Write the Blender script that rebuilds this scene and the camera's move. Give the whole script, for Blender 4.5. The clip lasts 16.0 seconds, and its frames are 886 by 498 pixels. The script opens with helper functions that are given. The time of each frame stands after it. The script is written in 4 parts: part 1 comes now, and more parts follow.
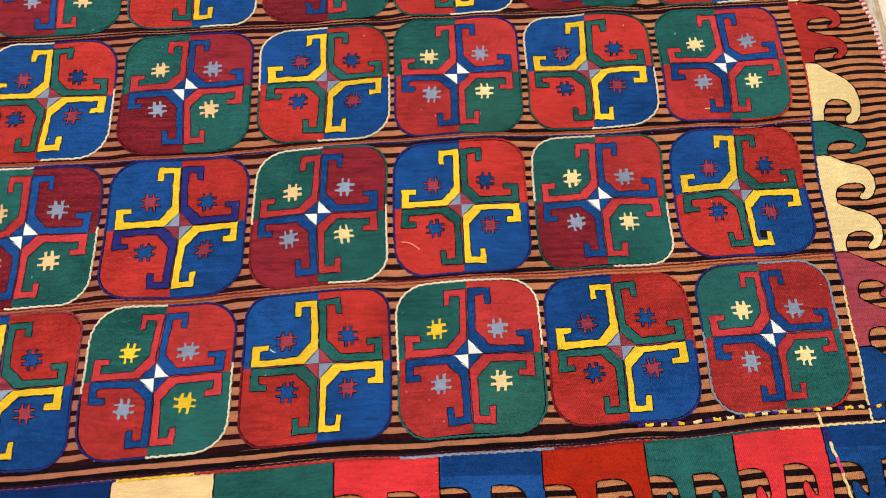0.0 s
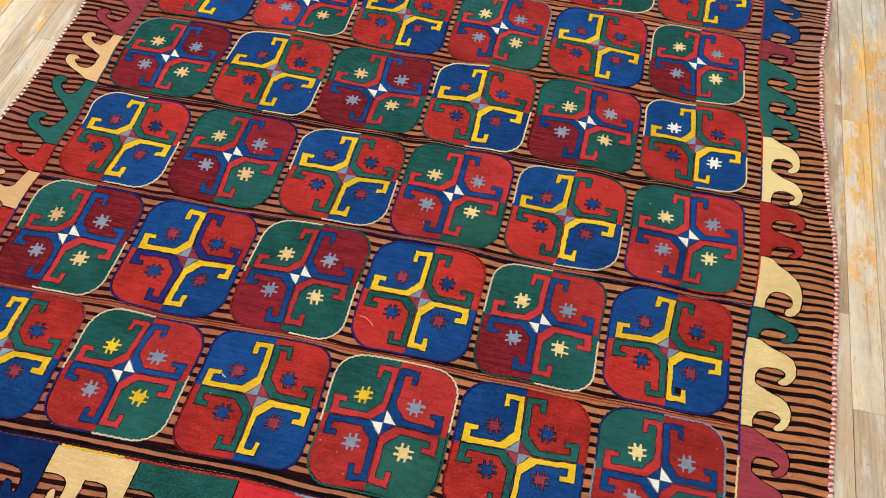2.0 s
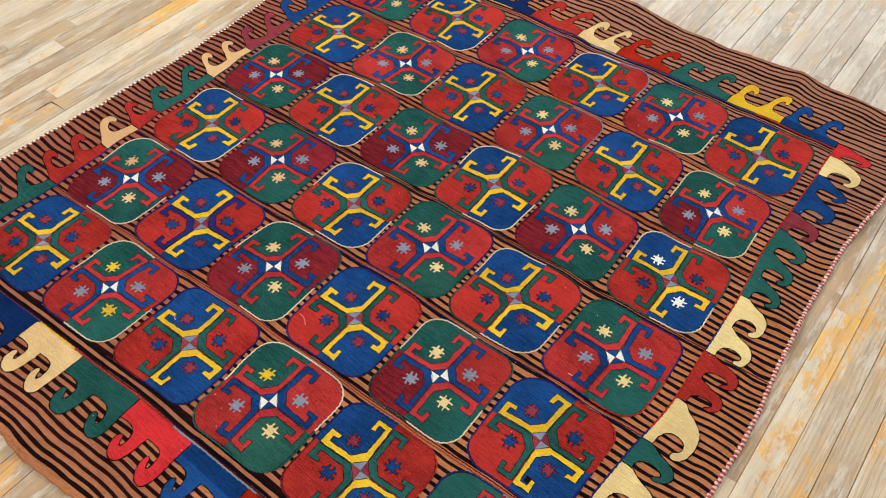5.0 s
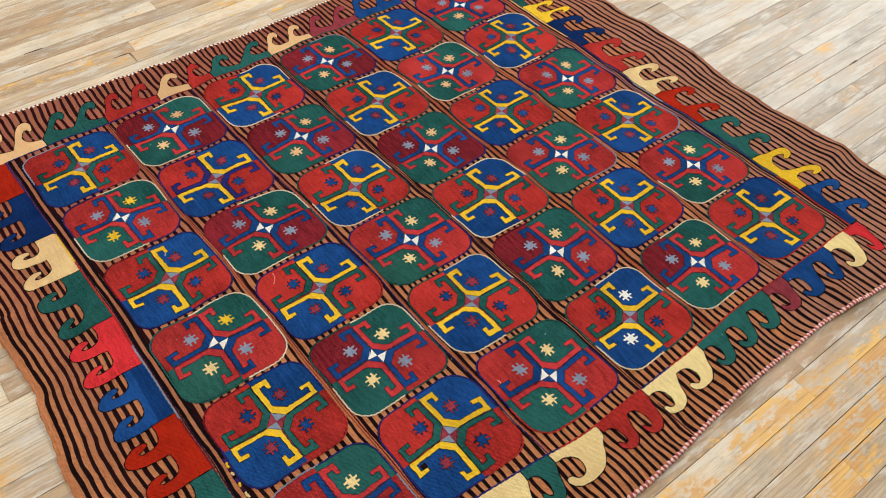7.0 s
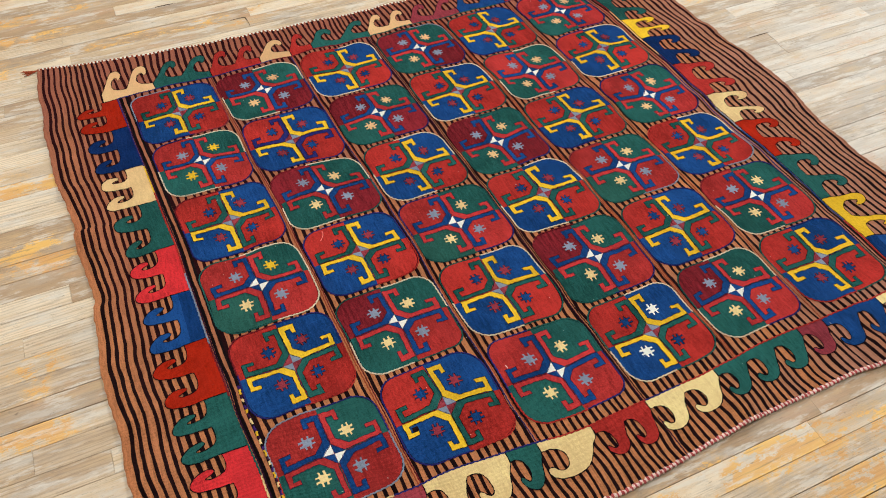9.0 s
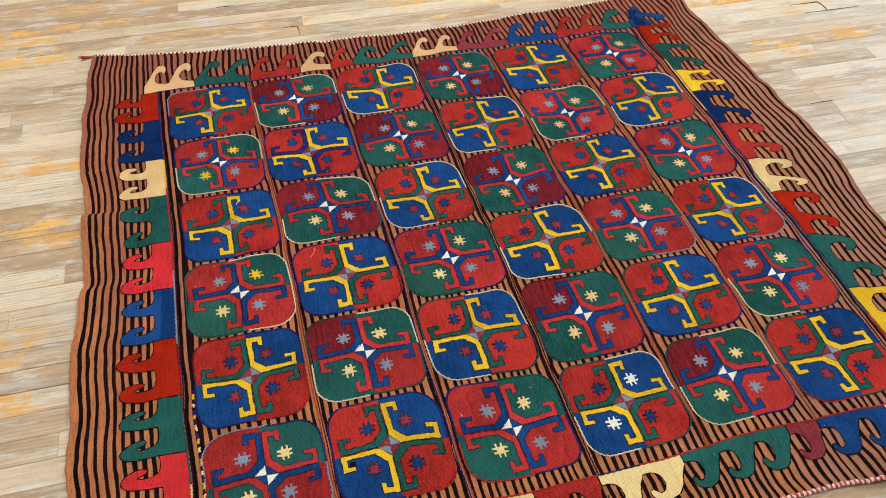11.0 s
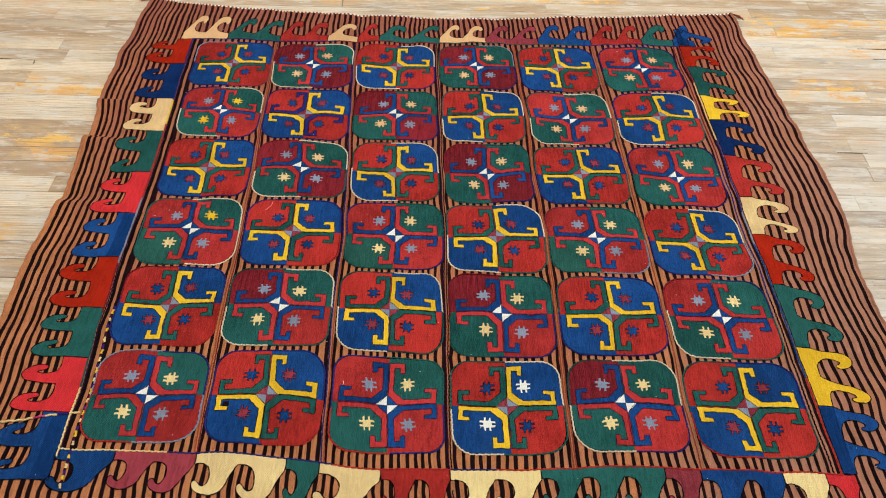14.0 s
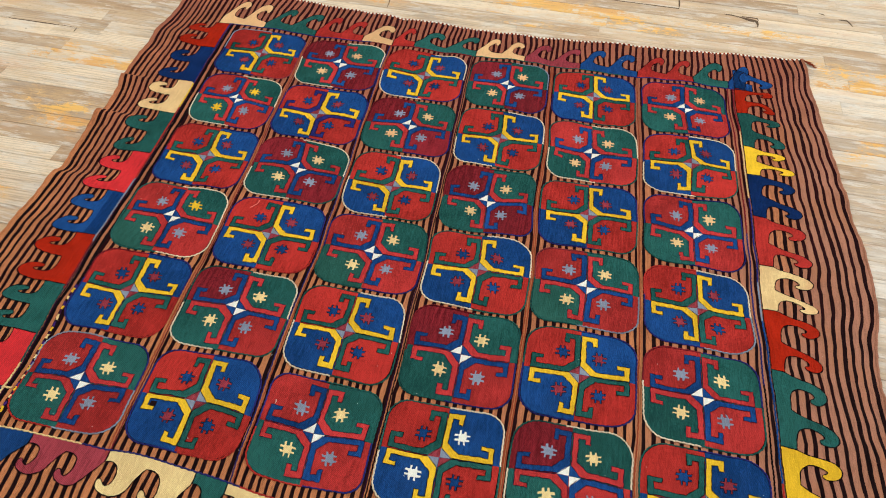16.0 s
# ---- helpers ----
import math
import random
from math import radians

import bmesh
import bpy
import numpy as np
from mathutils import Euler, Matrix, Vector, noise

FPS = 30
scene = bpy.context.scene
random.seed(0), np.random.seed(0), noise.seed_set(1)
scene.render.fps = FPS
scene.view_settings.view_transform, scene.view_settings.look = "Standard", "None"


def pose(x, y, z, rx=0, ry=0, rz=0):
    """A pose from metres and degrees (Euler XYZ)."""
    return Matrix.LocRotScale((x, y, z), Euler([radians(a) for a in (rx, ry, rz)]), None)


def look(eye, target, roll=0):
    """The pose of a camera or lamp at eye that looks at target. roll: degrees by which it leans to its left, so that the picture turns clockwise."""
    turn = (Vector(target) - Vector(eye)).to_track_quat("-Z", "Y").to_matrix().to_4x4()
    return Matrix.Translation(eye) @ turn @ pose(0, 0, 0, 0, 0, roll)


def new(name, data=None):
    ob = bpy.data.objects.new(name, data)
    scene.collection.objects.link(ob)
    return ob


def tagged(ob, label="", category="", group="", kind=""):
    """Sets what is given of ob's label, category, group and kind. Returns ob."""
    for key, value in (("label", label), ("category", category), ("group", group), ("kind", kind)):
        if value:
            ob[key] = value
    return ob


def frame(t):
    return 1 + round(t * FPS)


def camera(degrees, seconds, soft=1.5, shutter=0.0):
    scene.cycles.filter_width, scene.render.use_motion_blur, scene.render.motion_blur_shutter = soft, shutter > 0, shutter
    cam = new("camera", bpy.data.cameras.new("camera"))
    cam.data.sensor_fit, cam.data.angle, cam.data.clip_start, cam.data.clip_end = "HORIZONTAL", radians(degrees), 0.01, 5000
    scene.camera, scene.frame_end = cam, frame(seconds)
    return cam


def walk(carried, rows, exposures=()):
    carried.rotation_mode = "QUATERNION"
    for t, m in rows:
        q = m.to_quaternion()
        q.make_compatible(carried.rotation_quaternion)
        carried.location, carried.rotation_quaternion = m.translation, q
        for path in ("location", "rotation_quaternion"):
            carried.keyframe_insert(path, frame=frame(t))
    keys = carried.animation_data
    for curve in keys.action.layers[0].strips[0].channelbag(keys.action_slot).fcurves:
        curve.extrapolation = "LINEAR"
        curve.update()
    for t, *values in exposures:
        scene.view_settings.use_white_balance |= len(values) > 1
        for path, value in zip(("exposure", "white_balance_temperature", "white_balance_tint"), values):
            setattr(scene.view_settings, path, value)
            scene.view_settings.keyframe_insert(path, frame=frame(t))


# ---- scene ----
cam = camera(59.6, 16.0, soft=1.0)
PATH = [
    (0, (-0.967, -0.088, 1.23), (-0.232, -0.139, -0.63), 2.2),
    (0.5, (-0.999, -0.144, 1.269), (-0.173, -0.141, -0.553), 2.3),
    (1, (-1.055, -0.213, 1.307), (-0.132, -0.144, -0.466), 2.1),
    (1.5, (-1.096, -0.285, 1.341), (-0.102, -0.144, -0.389), 2.2),
    (2, (-1.111, -0.348, 1.373), (-0.075, -0.129, -0.324), 2.3),
    (2.5, (-1.097, -0.442, 1.401), (-0.042, -0.134, -0.269), 2.3),
    (3, (-1.088, -0.529, 1.439), (-0.032, -0.132, -0.213), 2.2),
    (3.5, (-1.082, -0.588, 1.46), (-0.033, -0.099, -0.171), 2.1),
    (3.7, (-1.076, -0.627, 1.471), (-0.034, -0.1, -0.152), 1.8),
    (5.8, (-1.018, -1.039, 1.47), (-0.06, -0.176, -0.059), 1.8),
    (6, (-0.995, -1.071, 1.472), (-0.052, -0.186, -0.054), 1.9),
    (6.5, (-0.937, -1.154, 1.483), (-0.053, -0.205, -0.04), 2.0),
    (7, (-0.885, -1.221, 1.495), (-0.068, -0.211, -0.026), 2.0),
    (7.5, (-0.832, -1.287, 1.503), (-0.082, -0.225, -0.016), 2.0),
    (8, (-0.806, -1.323, 1.508), (-0.121, -0.216, -0.01), 1.8),
    (8.5, (-0.79, -1.364, 1.511), (-0.165, -0.219, -0.006), 1.7),
    (9, (-0.772, -1.408, 1.512), (-0.203, -0.227, 0.002), 1.5),
    (9.2, (-0.765, -1.422, 1.516), (-0.217, -0.228, 0.008), 1.5),
    (11.3, (-0.447, -1.439, 1.514), (-0.139, -0.137, 0.027), 1.6),
    (11.5, (-0.418, -1.445, 1.514), (-0.137, -0.137, 0.027), 1.6),
    (12, (-0.329, -1.479, 1.511), (-0.103, -0.162, 0.023), 1.6),
    (12.5, (-0.228, -1.521, 1.526), (-0.059, -0.195, 0.039), 1.6),
    (13, (-0.148, -1.552, 1.525), (-0.034, -0.22, 0.037), 1.6),
    (13.5, (-0.08, -1.569, 1.516), (-0.019, -0.234, 0.027), 1.6),
    (14, (-0.016, -1.54, 1.497), (-0.006, -0.205, 0.008), 1.7),
    (14.5, (0.053, -1.501, 1.497), (0.008, -0.169, 0.006), 1.8),
    (15, (0.129, -1.453, 1.486), (0.025, -0.126, -0.006), 1.8),
    (15.5, (0.196, -1.413, 1.468), (0.031, -0.091, -0.024), 2.0),
    (16, (0.262, -1.382, 1.457), (0.028, -0.071, -0.035), 2.1),
]
walk(cam, [(t, look(eye, target, roll)) for t, eye, target, roll in PATH], exposures=[(0, 0.37), (0.5, 0.31), (1, 0.23), (2, 0.15), (3.5, 0.10), (6, 0.03), (8.5, 0.0), (11.5, 0.0), (16, 0.02)])

# ---------------------------------------------------------------- light
world = bpy.data.worlds.new("sky")
world.use_nodes = True
scene.world = world
wn = world.node_tree.nodes
sky = wn.new("ShaderNodeTexSky")
sky.sky_type = "NISHITA"
sky.sun_disc = False
sky.sun_elevation, sky.sun_rotation = radians(35), radians(80)
world.node_tree.links.new(sky.outputs["Color"], wn["Background"].inputs["Color"])
wn["Background"].inputs["Strength"].default_value = 0.1


def area_lamp(name, m, w, h, watts, colour):
    d = bpy.data.lights.new(name, "AREA")
    d.shape, d.size, d.size_y, d.energy, d.color = "RECTANGLE", w, h, watts, colour
    ob = new(name, d)
    ob.matrix_world = m
    return ob


# assumed sources out of view: soft ceiling areas and cool daylight from the east
ASSUMED_PANELS = [(-1.7, -1.0, 33), (1.3, -1.0, 28), (-1.7, 1.5, 42), (1.3, 1.5, 38)]
CEIL = 3.0
for px, py, watts in ASSUMED_PANELS:
    area_lamp("assumed_panel_light", pose(px, py, CEIL - 0.06, 0, 0, 0), 1.15, 0.55, watts, (0.91, 0.962, 1.0))
area_lamp("assumed_window_light", look((3.92, 0.6, 1.6), (0.0, 0.4, 0.6)), 2.6, 1.7, 60, (0.80, 0.91, 1.0))


# ---------------------------------------------------------------- materials
def lin(c):
    c /= 255.0
    return c / 12.92 if c <= 0.04045 else ((c + 0.055) / 1.055) ** 2.4


def rgb(r, g, b):
    return (lin(r), lin(g), lin(b), 1.0)


class Nodes:
    def __init__(self, name):
        self.mat = bpy.data.materials.new(name)
        self.mat.use_nodes = True
        self.t = self.mat.node_tree
        self.bsdf = self.t.nodes["Principled BSDF"]

    def add(self, kind, **inputs):
        n = self.t.nodes.new(kind)
        for k, v in inputs.items():
            self.put(n.inputs[k.replace("_", " ")], v)
        return n

    def put(self, socket, v):
        if isinstance(v, bpy.types.NodeSocket):
            self.t.links.new(v, socket)
        else:
            socket.default_value = v

    def math(self, op, a, b=0.0, clamp=False):
        n = self.t.nodes.new("ShaderNodeMath")
        n.operation, n.use_clamp = op, clamp
        self.put(n.inputs[0], a)
        self.put(n.inputs[1], b)
        return n.outputs[0]

    def mix(self, fac, a, b, blend="MIX"):
        n = self.t.nodes.new("ShaderNodeMix")
        n.data_type, n.blend_type = "RGBA", blend
        self.put(n.inputs[0], fac)
        self.put(n.inputs[6], a)
        self.put(n.inputs[7], b)
        return n.outputs[2]

    def scaled(self, vec, x, y, z):
        n = self.t.nodes.new("ShaderNodeMapping")
        self.put(n.inputs["Vector"], vec)
        n.inputs["Scale"].default_value = (x, y, z)
        return n.outputs[0]

    def noise(self, vec, scale, detail=3.0, rough=0.55):
        n = self.add("ShaderNodeTexNoise", Vector=vec, Scale=scale, Detail=detail, Roughness=rough)
        return n.outputs["Fac"]

    def ramp(self, fac, lo, hi):
        n = self.t.nodes.new("ShaderNodeMapRange")
        n.interpolation_type = "SMOOTHSTEP"
        self.put(n.inputs["Value"], fac)
        n.inputs["From Min"].default_value, n.inputs["From Max"].default_value = lo, hi
        return n.outputs[0]

    def bump(self, height, strength, dist):
        n = self.add("ShaderNodeBump", Height=height, Strength=strength, Distance=dist)
        self.t.links.new(n.outputs[0], self.bsdf.inputs["Normal"])


def wool(name, c, vary=0.22, streak=0.36, second=None, third=None):
    """Flat-woven wool: uneven dye in bands along the weft, yarn ribs, fuzz and worn spots; shading of the stitches is
    mixed into the colour.
    """
    n = Nodes(name)
    c = tuple(min(1.0, x * (1.09 if max(c[:3]) > 0.03 else 1.0)) for x in c[:3]) + (1.0,)
    faded = min(0.006, 0.1 * max(c[:3]))
    pos = n.t.nodes.new("ShaderNodeTexCoord").outputs["Object"]
    rnd = n.t.nodes.new("ShaderNodeObjectInfo").outputs["Random"]
    bands = n.noise(n.scaled(pos, 130.0, 9.0, 1.0), 1.0, 3.0, 0.6)
    blot = n.noise(pos, 13.0, 4.0)
    yarn = n.noise(n.scaled(pos, 430.0, 300.0, 1.0), 1.0, 3.0, 0.7)
    # slanting ribs of the yarn
    w = n.t.nodes.new("ShaderNodeTexWave")
    w.wave_type, w.bands_direction = "BANDS", "DIAGONAL"
    n.put(w.inputs["Vector"], n.scaled(pos, 1.0, 1.7, 0.0))
    w.inputs["Scale"].default_value = 115.0
    w.inputs["Distortion"].default_value = 5.0
    w.inputs["Detail"].default_value = 2.0
    w.inputs["Detail Scale"].default_value = 2.0
    v = n.math("ADD", n.math("MULTIPLY", bands, 0.62 * streak), n.math("MULTIPLY", blot, 0.62 * (1.0 - streak)))
    mott = n.noise(n.scaled(pos, 190.0, 150.0, 1.0), 1.0, 3.0, 0.7)
    v = n.math("ADD", v, n.math("MULTIPLY", n.math("ADD", yarn, mott), 0.34))
    # laid stitches and ribs: their relief shading is painted into the colour too
    laid = n.noise(n.scaled(pos, 190.0, 34.0, 1.0), 1.0, 4.0, 0.68)
    v = n.math("ADD", v, n.math("MULTIPLY", n.math("SUBTRACT", laid, 0.5), 0.46))
    v = n.math("SUBTRACT", v, 0.235)
    v = n.math("ADD", v, n.math("MULTIPLY", w.outputs["Fac"], 0.17))
    v = n.math("ADD", v, n.math("MULTIPLY", n.math("SUBTRACT", rnd, 0.5), 0.16))
    v = n.ramp(v, 0.30, 0.70)
    dark = tuple(x * (1 - vary * 1.7) for x in c[:3]) + (1,)
    pale = tuple(min(x * (1 + vary * 1.6) + 0.003, 1) for x in c[:3]) + (1,)
    col = n.mix(v, dark, pale)
    if second:
        # other dye lots take over towards the north and, paler, along the east, in broad weft bands
        sep = n.t.nodes.new("ShaderNodeSeparateXYZ")
        n.put(sep.inputs[0], pos)
        drift = n.noise(n.scaled(pos, 12.0, 0.6, 1.0), 1.0, 2.0)
        lot = n.math("ADD", n.math("MULTIPLY", sep.outputs[1], 0.42), drift)
        col = n.mix(n.ramp(lot, 0.25, 0.85), col, n.mix(v, tuple(x * (1 - vary * 1.7) for x in second[:3]) + (1,), second))
        if third:
            lot = n.math("ADD", n.math("SUBTRACT", n.math("MULTIPLY", sep.outputs[0], 0.9), n.math("MULTIPLY", sep.outputs[1], 0.35)), drift)
            col = n.mix(n.ramp(lot, 1.0, 1.4), col, n.mix(v, tuple(x * (1 - vary * 1.7) for x in third[:3]) + (1,), third))
    # faded and rubbed patches
    rub = n.math("MULTIPLY", n.ramp(n.noise(n.scaled(pos, 9.0, 6.0, 1.0), 1.0, 5.0, 0.65), 0.46, 0.68), 0.44)
    col = n.mix(rub, col, tuple(0.9 * x + faded for x in c[:3]) + (1,))
    deep = n.math("MULTIPLY", n.ramp(n.noise(n.scaled(pos, 16.0, 5.0, 3.0), 1.0, 4.0, 0.6), 0.55, 0.72), 0.24)
    col = n.mix(deep, col, tuple(0.55 * x for x in c[:3]) + (1,))
    fuzz = n.ramp(n.noise(pos, 260.0, 2.0, 0.6), 0.66, 0.76)
    col = n.mix(n.math("MULTIPLY", fuzz, 0.05), col, rgb(200, 180, 165))
    n.put(n.bsdf.inputs["Base Color"], col)
    n.bsdf.inputs["Roughness"].default_value = 0.93
    n.bsdf.inputs["Specular IOR Level"].default_value = 0.05
    h = n.math("ADD", n.math("MULTIPLY", w.outputs["Fac"], 0.3), n.math("ADD", n.math("ADD", yarn, n.math("MULTIPLY", laid, 1.1)), n.math("MULTIPLY", mott, 0.8)))
    n.bump(h, 0.8, 0.0030)
    return n.mat


WOOL = {
    "red": wool("red_wool", rgb(166, 44, 38), 0.28),
    "crimson": wool("crimson_wool", rgb(166, 47, 44), 0.28),
    "maroon": wool("maroon_wool", rgb(120, 30, 38), 0.32, 0.8),
    "scarlet": wool("scarlet_wool", rgb(196, 44, 48)),
    "cerise": wool("cerise_wool", rgb(180, 52, 52)),
    "rust": wool("rust_wool", rgb(158, 31, 9)),
    "mauve": wool("mauve_wool", rgb(143, 55, 64), 0.28, 0.7),
    "blue": wool("blue_wool", rgb(21, 64, 120), 0.28),
    "navy": wool("navy_wool", rgb(8, 38, 86)),
    "midblue": wool("mid_blue_wool", rgb(12, 50, 100)),
    "violet": wool("violet_blue_wool", rgb(38, 40, 104)),
    "green": wool("green_wool", rgb(32, 83, 77), 0.28),
    "yellow": wool("yellow_wool", rgb(232, 182, 44), 0.14),
    "teal": wool("teal_wool", rgb(40, 88, 78)),
    "cream": wool("cream_wool", rgb(239, 203, 142), 0.13, second=rgb(240, 189, 136)),
    "ecru": wool("ecru_wool", rgb(222, 206, 178), 0.12),
    "white": wool("white_wool", rgb(240, 236, 222), 0.08),
    "grey": wool("grey_wool", rgb(130, 140, 158), 0.14),
    "rose": wool("rose_wool", rgb(140, 50, 62)),
    "black": wool("black_wool", rgb(18, 7, 10), 0.3),
    "sepia": wool("dark_maroon_wool", rgb(27, 9, 11), 0.3, second=rgb(54, 15, 20)),
    "tan": wool("tan_wool", rgb(175, 111, 72), 0.24, 0.75, rgb(172, 104, 82), rgb(185, 127, 102)),
    "pink": wool("pink_wool", rgb(206, 66, 112)),
    "purple": wool("purple_wool", rgb(58, 30, 100)),
    "plum": wool("plum_wool", rgb(50, 16, 44), 0.3),
    "blush": wool("blush_wool", rgb(230, 202, 192), 0.1),
    "dustyred": wool("dusty_red_wool", rgb(176, 78, 78), 0.15),
    "salmon": wool("salmon_wool", rgb(234, 120, 110), 0.1),
    "brick": wool("brick_wool", rgb(150, 66, 40)),
}


# where the old orange varnish survives: centre, half-axes in metres, strength
STAINS = [
    (0.06, -0.995, 0.09, 0.02, 1.04), (0.22, -1.05, 0.13, 0.03, 1.43), (0.33, -1.068, 0.09, 0.025, 1.17), (0.53, -1.065, 0.12, 0.03, 1.43), (0.33, -1.173, 0.12, 0.03, 1.30), (0.18, -1.193, 0.14, 0.03, 1.43), (0.46, -1.136, 0.12, 0.03, 0.91),
    (-0.12, -1.05, 0.1, 0.03, 0.78), (-0.15, -1.115, 0.12, 0.03, 0.91), (-0.04, -1.0, 0.1, 0.02, 0.72),
    (-1.14, 0.435, 0.09, 0.02, 1.1), (-1.31, 0.443, 0.1, 0.02, 0.7), (-1.2, 0.235, 0.16, 0.02, 0.6), (-1.2, 0.2, 0.12, 0.02, 0.95), (-1.12, 0.142, 0.11, 0.02, 1.15), (-1.26, 0.51, 0.12, 0.02, 0.55),
    (-1.19, -0.175, 0.05, 0.03, 0.75), (-1.197, -0.235, 0.03, 0.025, 0.9), (-1.23, -0.36, 0.09, 0.02, 0.95), (-1.37, 0.985, 0.2, 0.02, 0.95), (-1.32, 1.108, 0.16, 0.02, 0.9), (-1.23, 1.035, 0.12, 0.02, 0.9), (-1.34, 1.18, 0.35, 0.02, 1.0),
    (-1.1, 1.3, 0.2, 0.02, 0.8), (-0.83, 1.062, 0.16, 0.02, 0.85), (-0.6, 1.045, 0.2, 0.02, 0.75), (-0.42, 1.006, 0.1, 0.02, 0.8), (0.15, 1.098, 0.09, 0.02, 1.0), (0.03, 1.087, 0.1, 0.02, 1.0), (0.12, 0.97, 0.12, 0.02, 1.1), (-0.02, 1.025, 0.08, 0.02, 0.7),
    (0.5, 1.04, 0.2, 0.02, 0.8), (0.75, 1.1, 0.25, 0.02, 0.7), (1.1, 0.965, 0.12, 0.02, 0.8), (1.35, 0.93, 0.2, 0.03, 0.95), (1.4, 0.764, 0.12, 0.02, 0.95), (1.68, 0.935, 0.2, 0.04, 0.9), (1.2, 0.557, 0.07, 0.02, 1.0), (1.32, 0.554, 0.06, 0.02, 0.95),
    (1.25, 0.5, 0.15, 0.02, 0.55), (0.2, 1.128, 0.18, 0.03, 1.6), (0.42, 1.08, 0.14, 0.03, 1.2), (0.95, 1.105, 0.1, 0.02, 0.75), (1.22, 0.87, 0.12, 0.03, 1.1), (1.12, 0.925, 0.07, 0.02, 0.8), (1.52, 0.579, 0.12, 0.035, 0.95), (1.54, 0.82, 0.16, 0.02, 0.9), (1.478, -0.283, 0.03, 0.02, 0.9), (1.33, -0.344, 0.03, 0.02, 0.75), (1.33, -0.469, 0.05, 0.02, 0.7), (-0.43, 1.3, 0.1, 0.03, 0.6),
]
PLANK, Y_LINE = 0.0612, -0.0815     # width of the floor strips and the line of one joint


def floor_wood():
    """Worn oak strips, pale and greyed, with remnants of an orange varnish."""
    n = Nodes("worn_oak")
    geo = n.t.nodes.new("ShaderNodeNewGeometry").outputs["Position"]
    rnd = n.t.nodes.new("ShaderNodeObjectInfo").outputs["Random"]
    isl = n.t.nodes.new("ShaderNodeNewGeometry").outputs["Random Per Island"]
    r = n.math("FRACT", n.math("ADD", n.math("MULTIPLY", rnd, 7.31), n.math("MULTIPLY", isl, 3.77)))
    r2 = n.math("FRACT", n.math("MULTIPLY", r, 13.7))
    shift = n.add("ShaderNodeCombineXYZ", X=n.math("MULTIPLY", r, 37.0), Y=n.math("MULTIPLY", r, 11.0), Z=n.math("MULTIPLY", r, 5.0))
    add = n.t.nodes.new("ShaderNodeVectorMath")
    add.operation = "ADD"
    n.put(add.inputs[0], geo)
    n.put(add.inputs[1], shift.outputs[0])
    p = add.outputs[0]
    # marks that run over the joints, only slightly offset from board to board
    add2 = n.t.nodes.new("ShaderNodeVectorMath")
    add2.operation = "ADD"
    n.put(add2.inputs[0], geo)
    n.put(add2.inputs[1], n.add("ShaderNodeCombineXYZ", X=n.math("MULTIPLY", r, 0.25), Y=n.math("MULTIPLY", r2, 0.03), Z=0.0).outputs[0])
    wide = n.noise(n.scaled(p, 2.6, 24.0, 1.0), 1.0, 5.0, 0.62)
    grain = n.noise(n.scaled(p, 8.0, 300.0, 1.0), 1.0, 4.0, 0.65)
    pores = n.noise(n.scaled(p, 30.0, 620.0, 1.0), 1.0, 2.0, 0.6)
    tone = n.ramp(n.math("ADD", n.math("MULTIPLY", wide, 0.6), n.math("MULTIPLY", r2, 0.4)), 0.29, 0.71)
    base = n.mix(tone, rgb(176, 146, 113), rgb(230, 210, 181))
    # cathedral figure of the grain on some boards
    w = n.t.nodes.new("ShaderNodeTexWave")
    w.wave_type, w.bands_direction = "RINGS", "Y"
    n.put(w.inputs["Vector"], n.scaled(p, 1.6, 17.0, 1.0))
    w.inputs["Scale"].default_value, w.inputs["Distortion"].default_value = 2.0, 9.0
    w.inputs["Detail"].default_value, w.inputs["Detail Scale"].default_value = 2.5, 0.8
    fig = n.math("MULTIPLY", n.math("SUBTRACT", 1.0, n.ramp(w.outputs["Fac"], 0.05, 0.5)), n.ramp(r, 0.45, 0.6))
    lines = n.math("MAXIMUM", n.math("MULTIPLY", n.math("SUBTRACT", 1.0, n.ramp(grain, 0.30, 0.50)), 0.17), n.math("MULTIPLY", fig, 0.32))
    base = n.mix(lines, base, rgb(136, 112, 88))
    base = n.mix(n.math("MULTIPLY", n.math("SUBTRACT", 1.0, n.ramp(pores, 0.31, 0.39)), 0.30), base, rgb(92, 76, 60))
    # grey wear across the boards
    wear = n.noise(n.scaled(geo, 3.0, 8.0, 1.0), 1.0, 5.0, 0.6)
    base = n.mix(n.math("MULTIPLY", n.ramp(wear, 0.48, 0.64), 0.4), base, rgb(186, 174, 158))
    # boards turn greyer towards the south-east, unevenly from board to board
    east = n.t.nodes.new("ShaderNodeSeparateXYZ")
    n.put(east.inputs[0], geo)
    greying = n.ramp(n.math("ADD", n.math("ADD", n.math("SUBTRACT", east.outputs[0], n.math("MULTIPLY", east.outputs[1], 0.5)), n.math("MULTIPLY", wear, 1.6)), n.math("MULTIPLY", r2, 0.5)), 1.5, 2.6)
    base = n.mix(n.math("MULTIPLY", greying, 0.7), base, n.mix(tone, rgb(178, 167, 153), rgb(211, 203, 192)))
    # broad rosy and grey-brown mottling from old spills
    spill = n.noise(n.scaled(add2.outputs[0], 3.4, 9.0, 1.0), 1.0, 6.0, 0.7)
    base = n.mix(n.math("MULTIPLY", n.ramp(spill, 0.53, 0.66), 0.42), base, rgb(204, 158, 122))
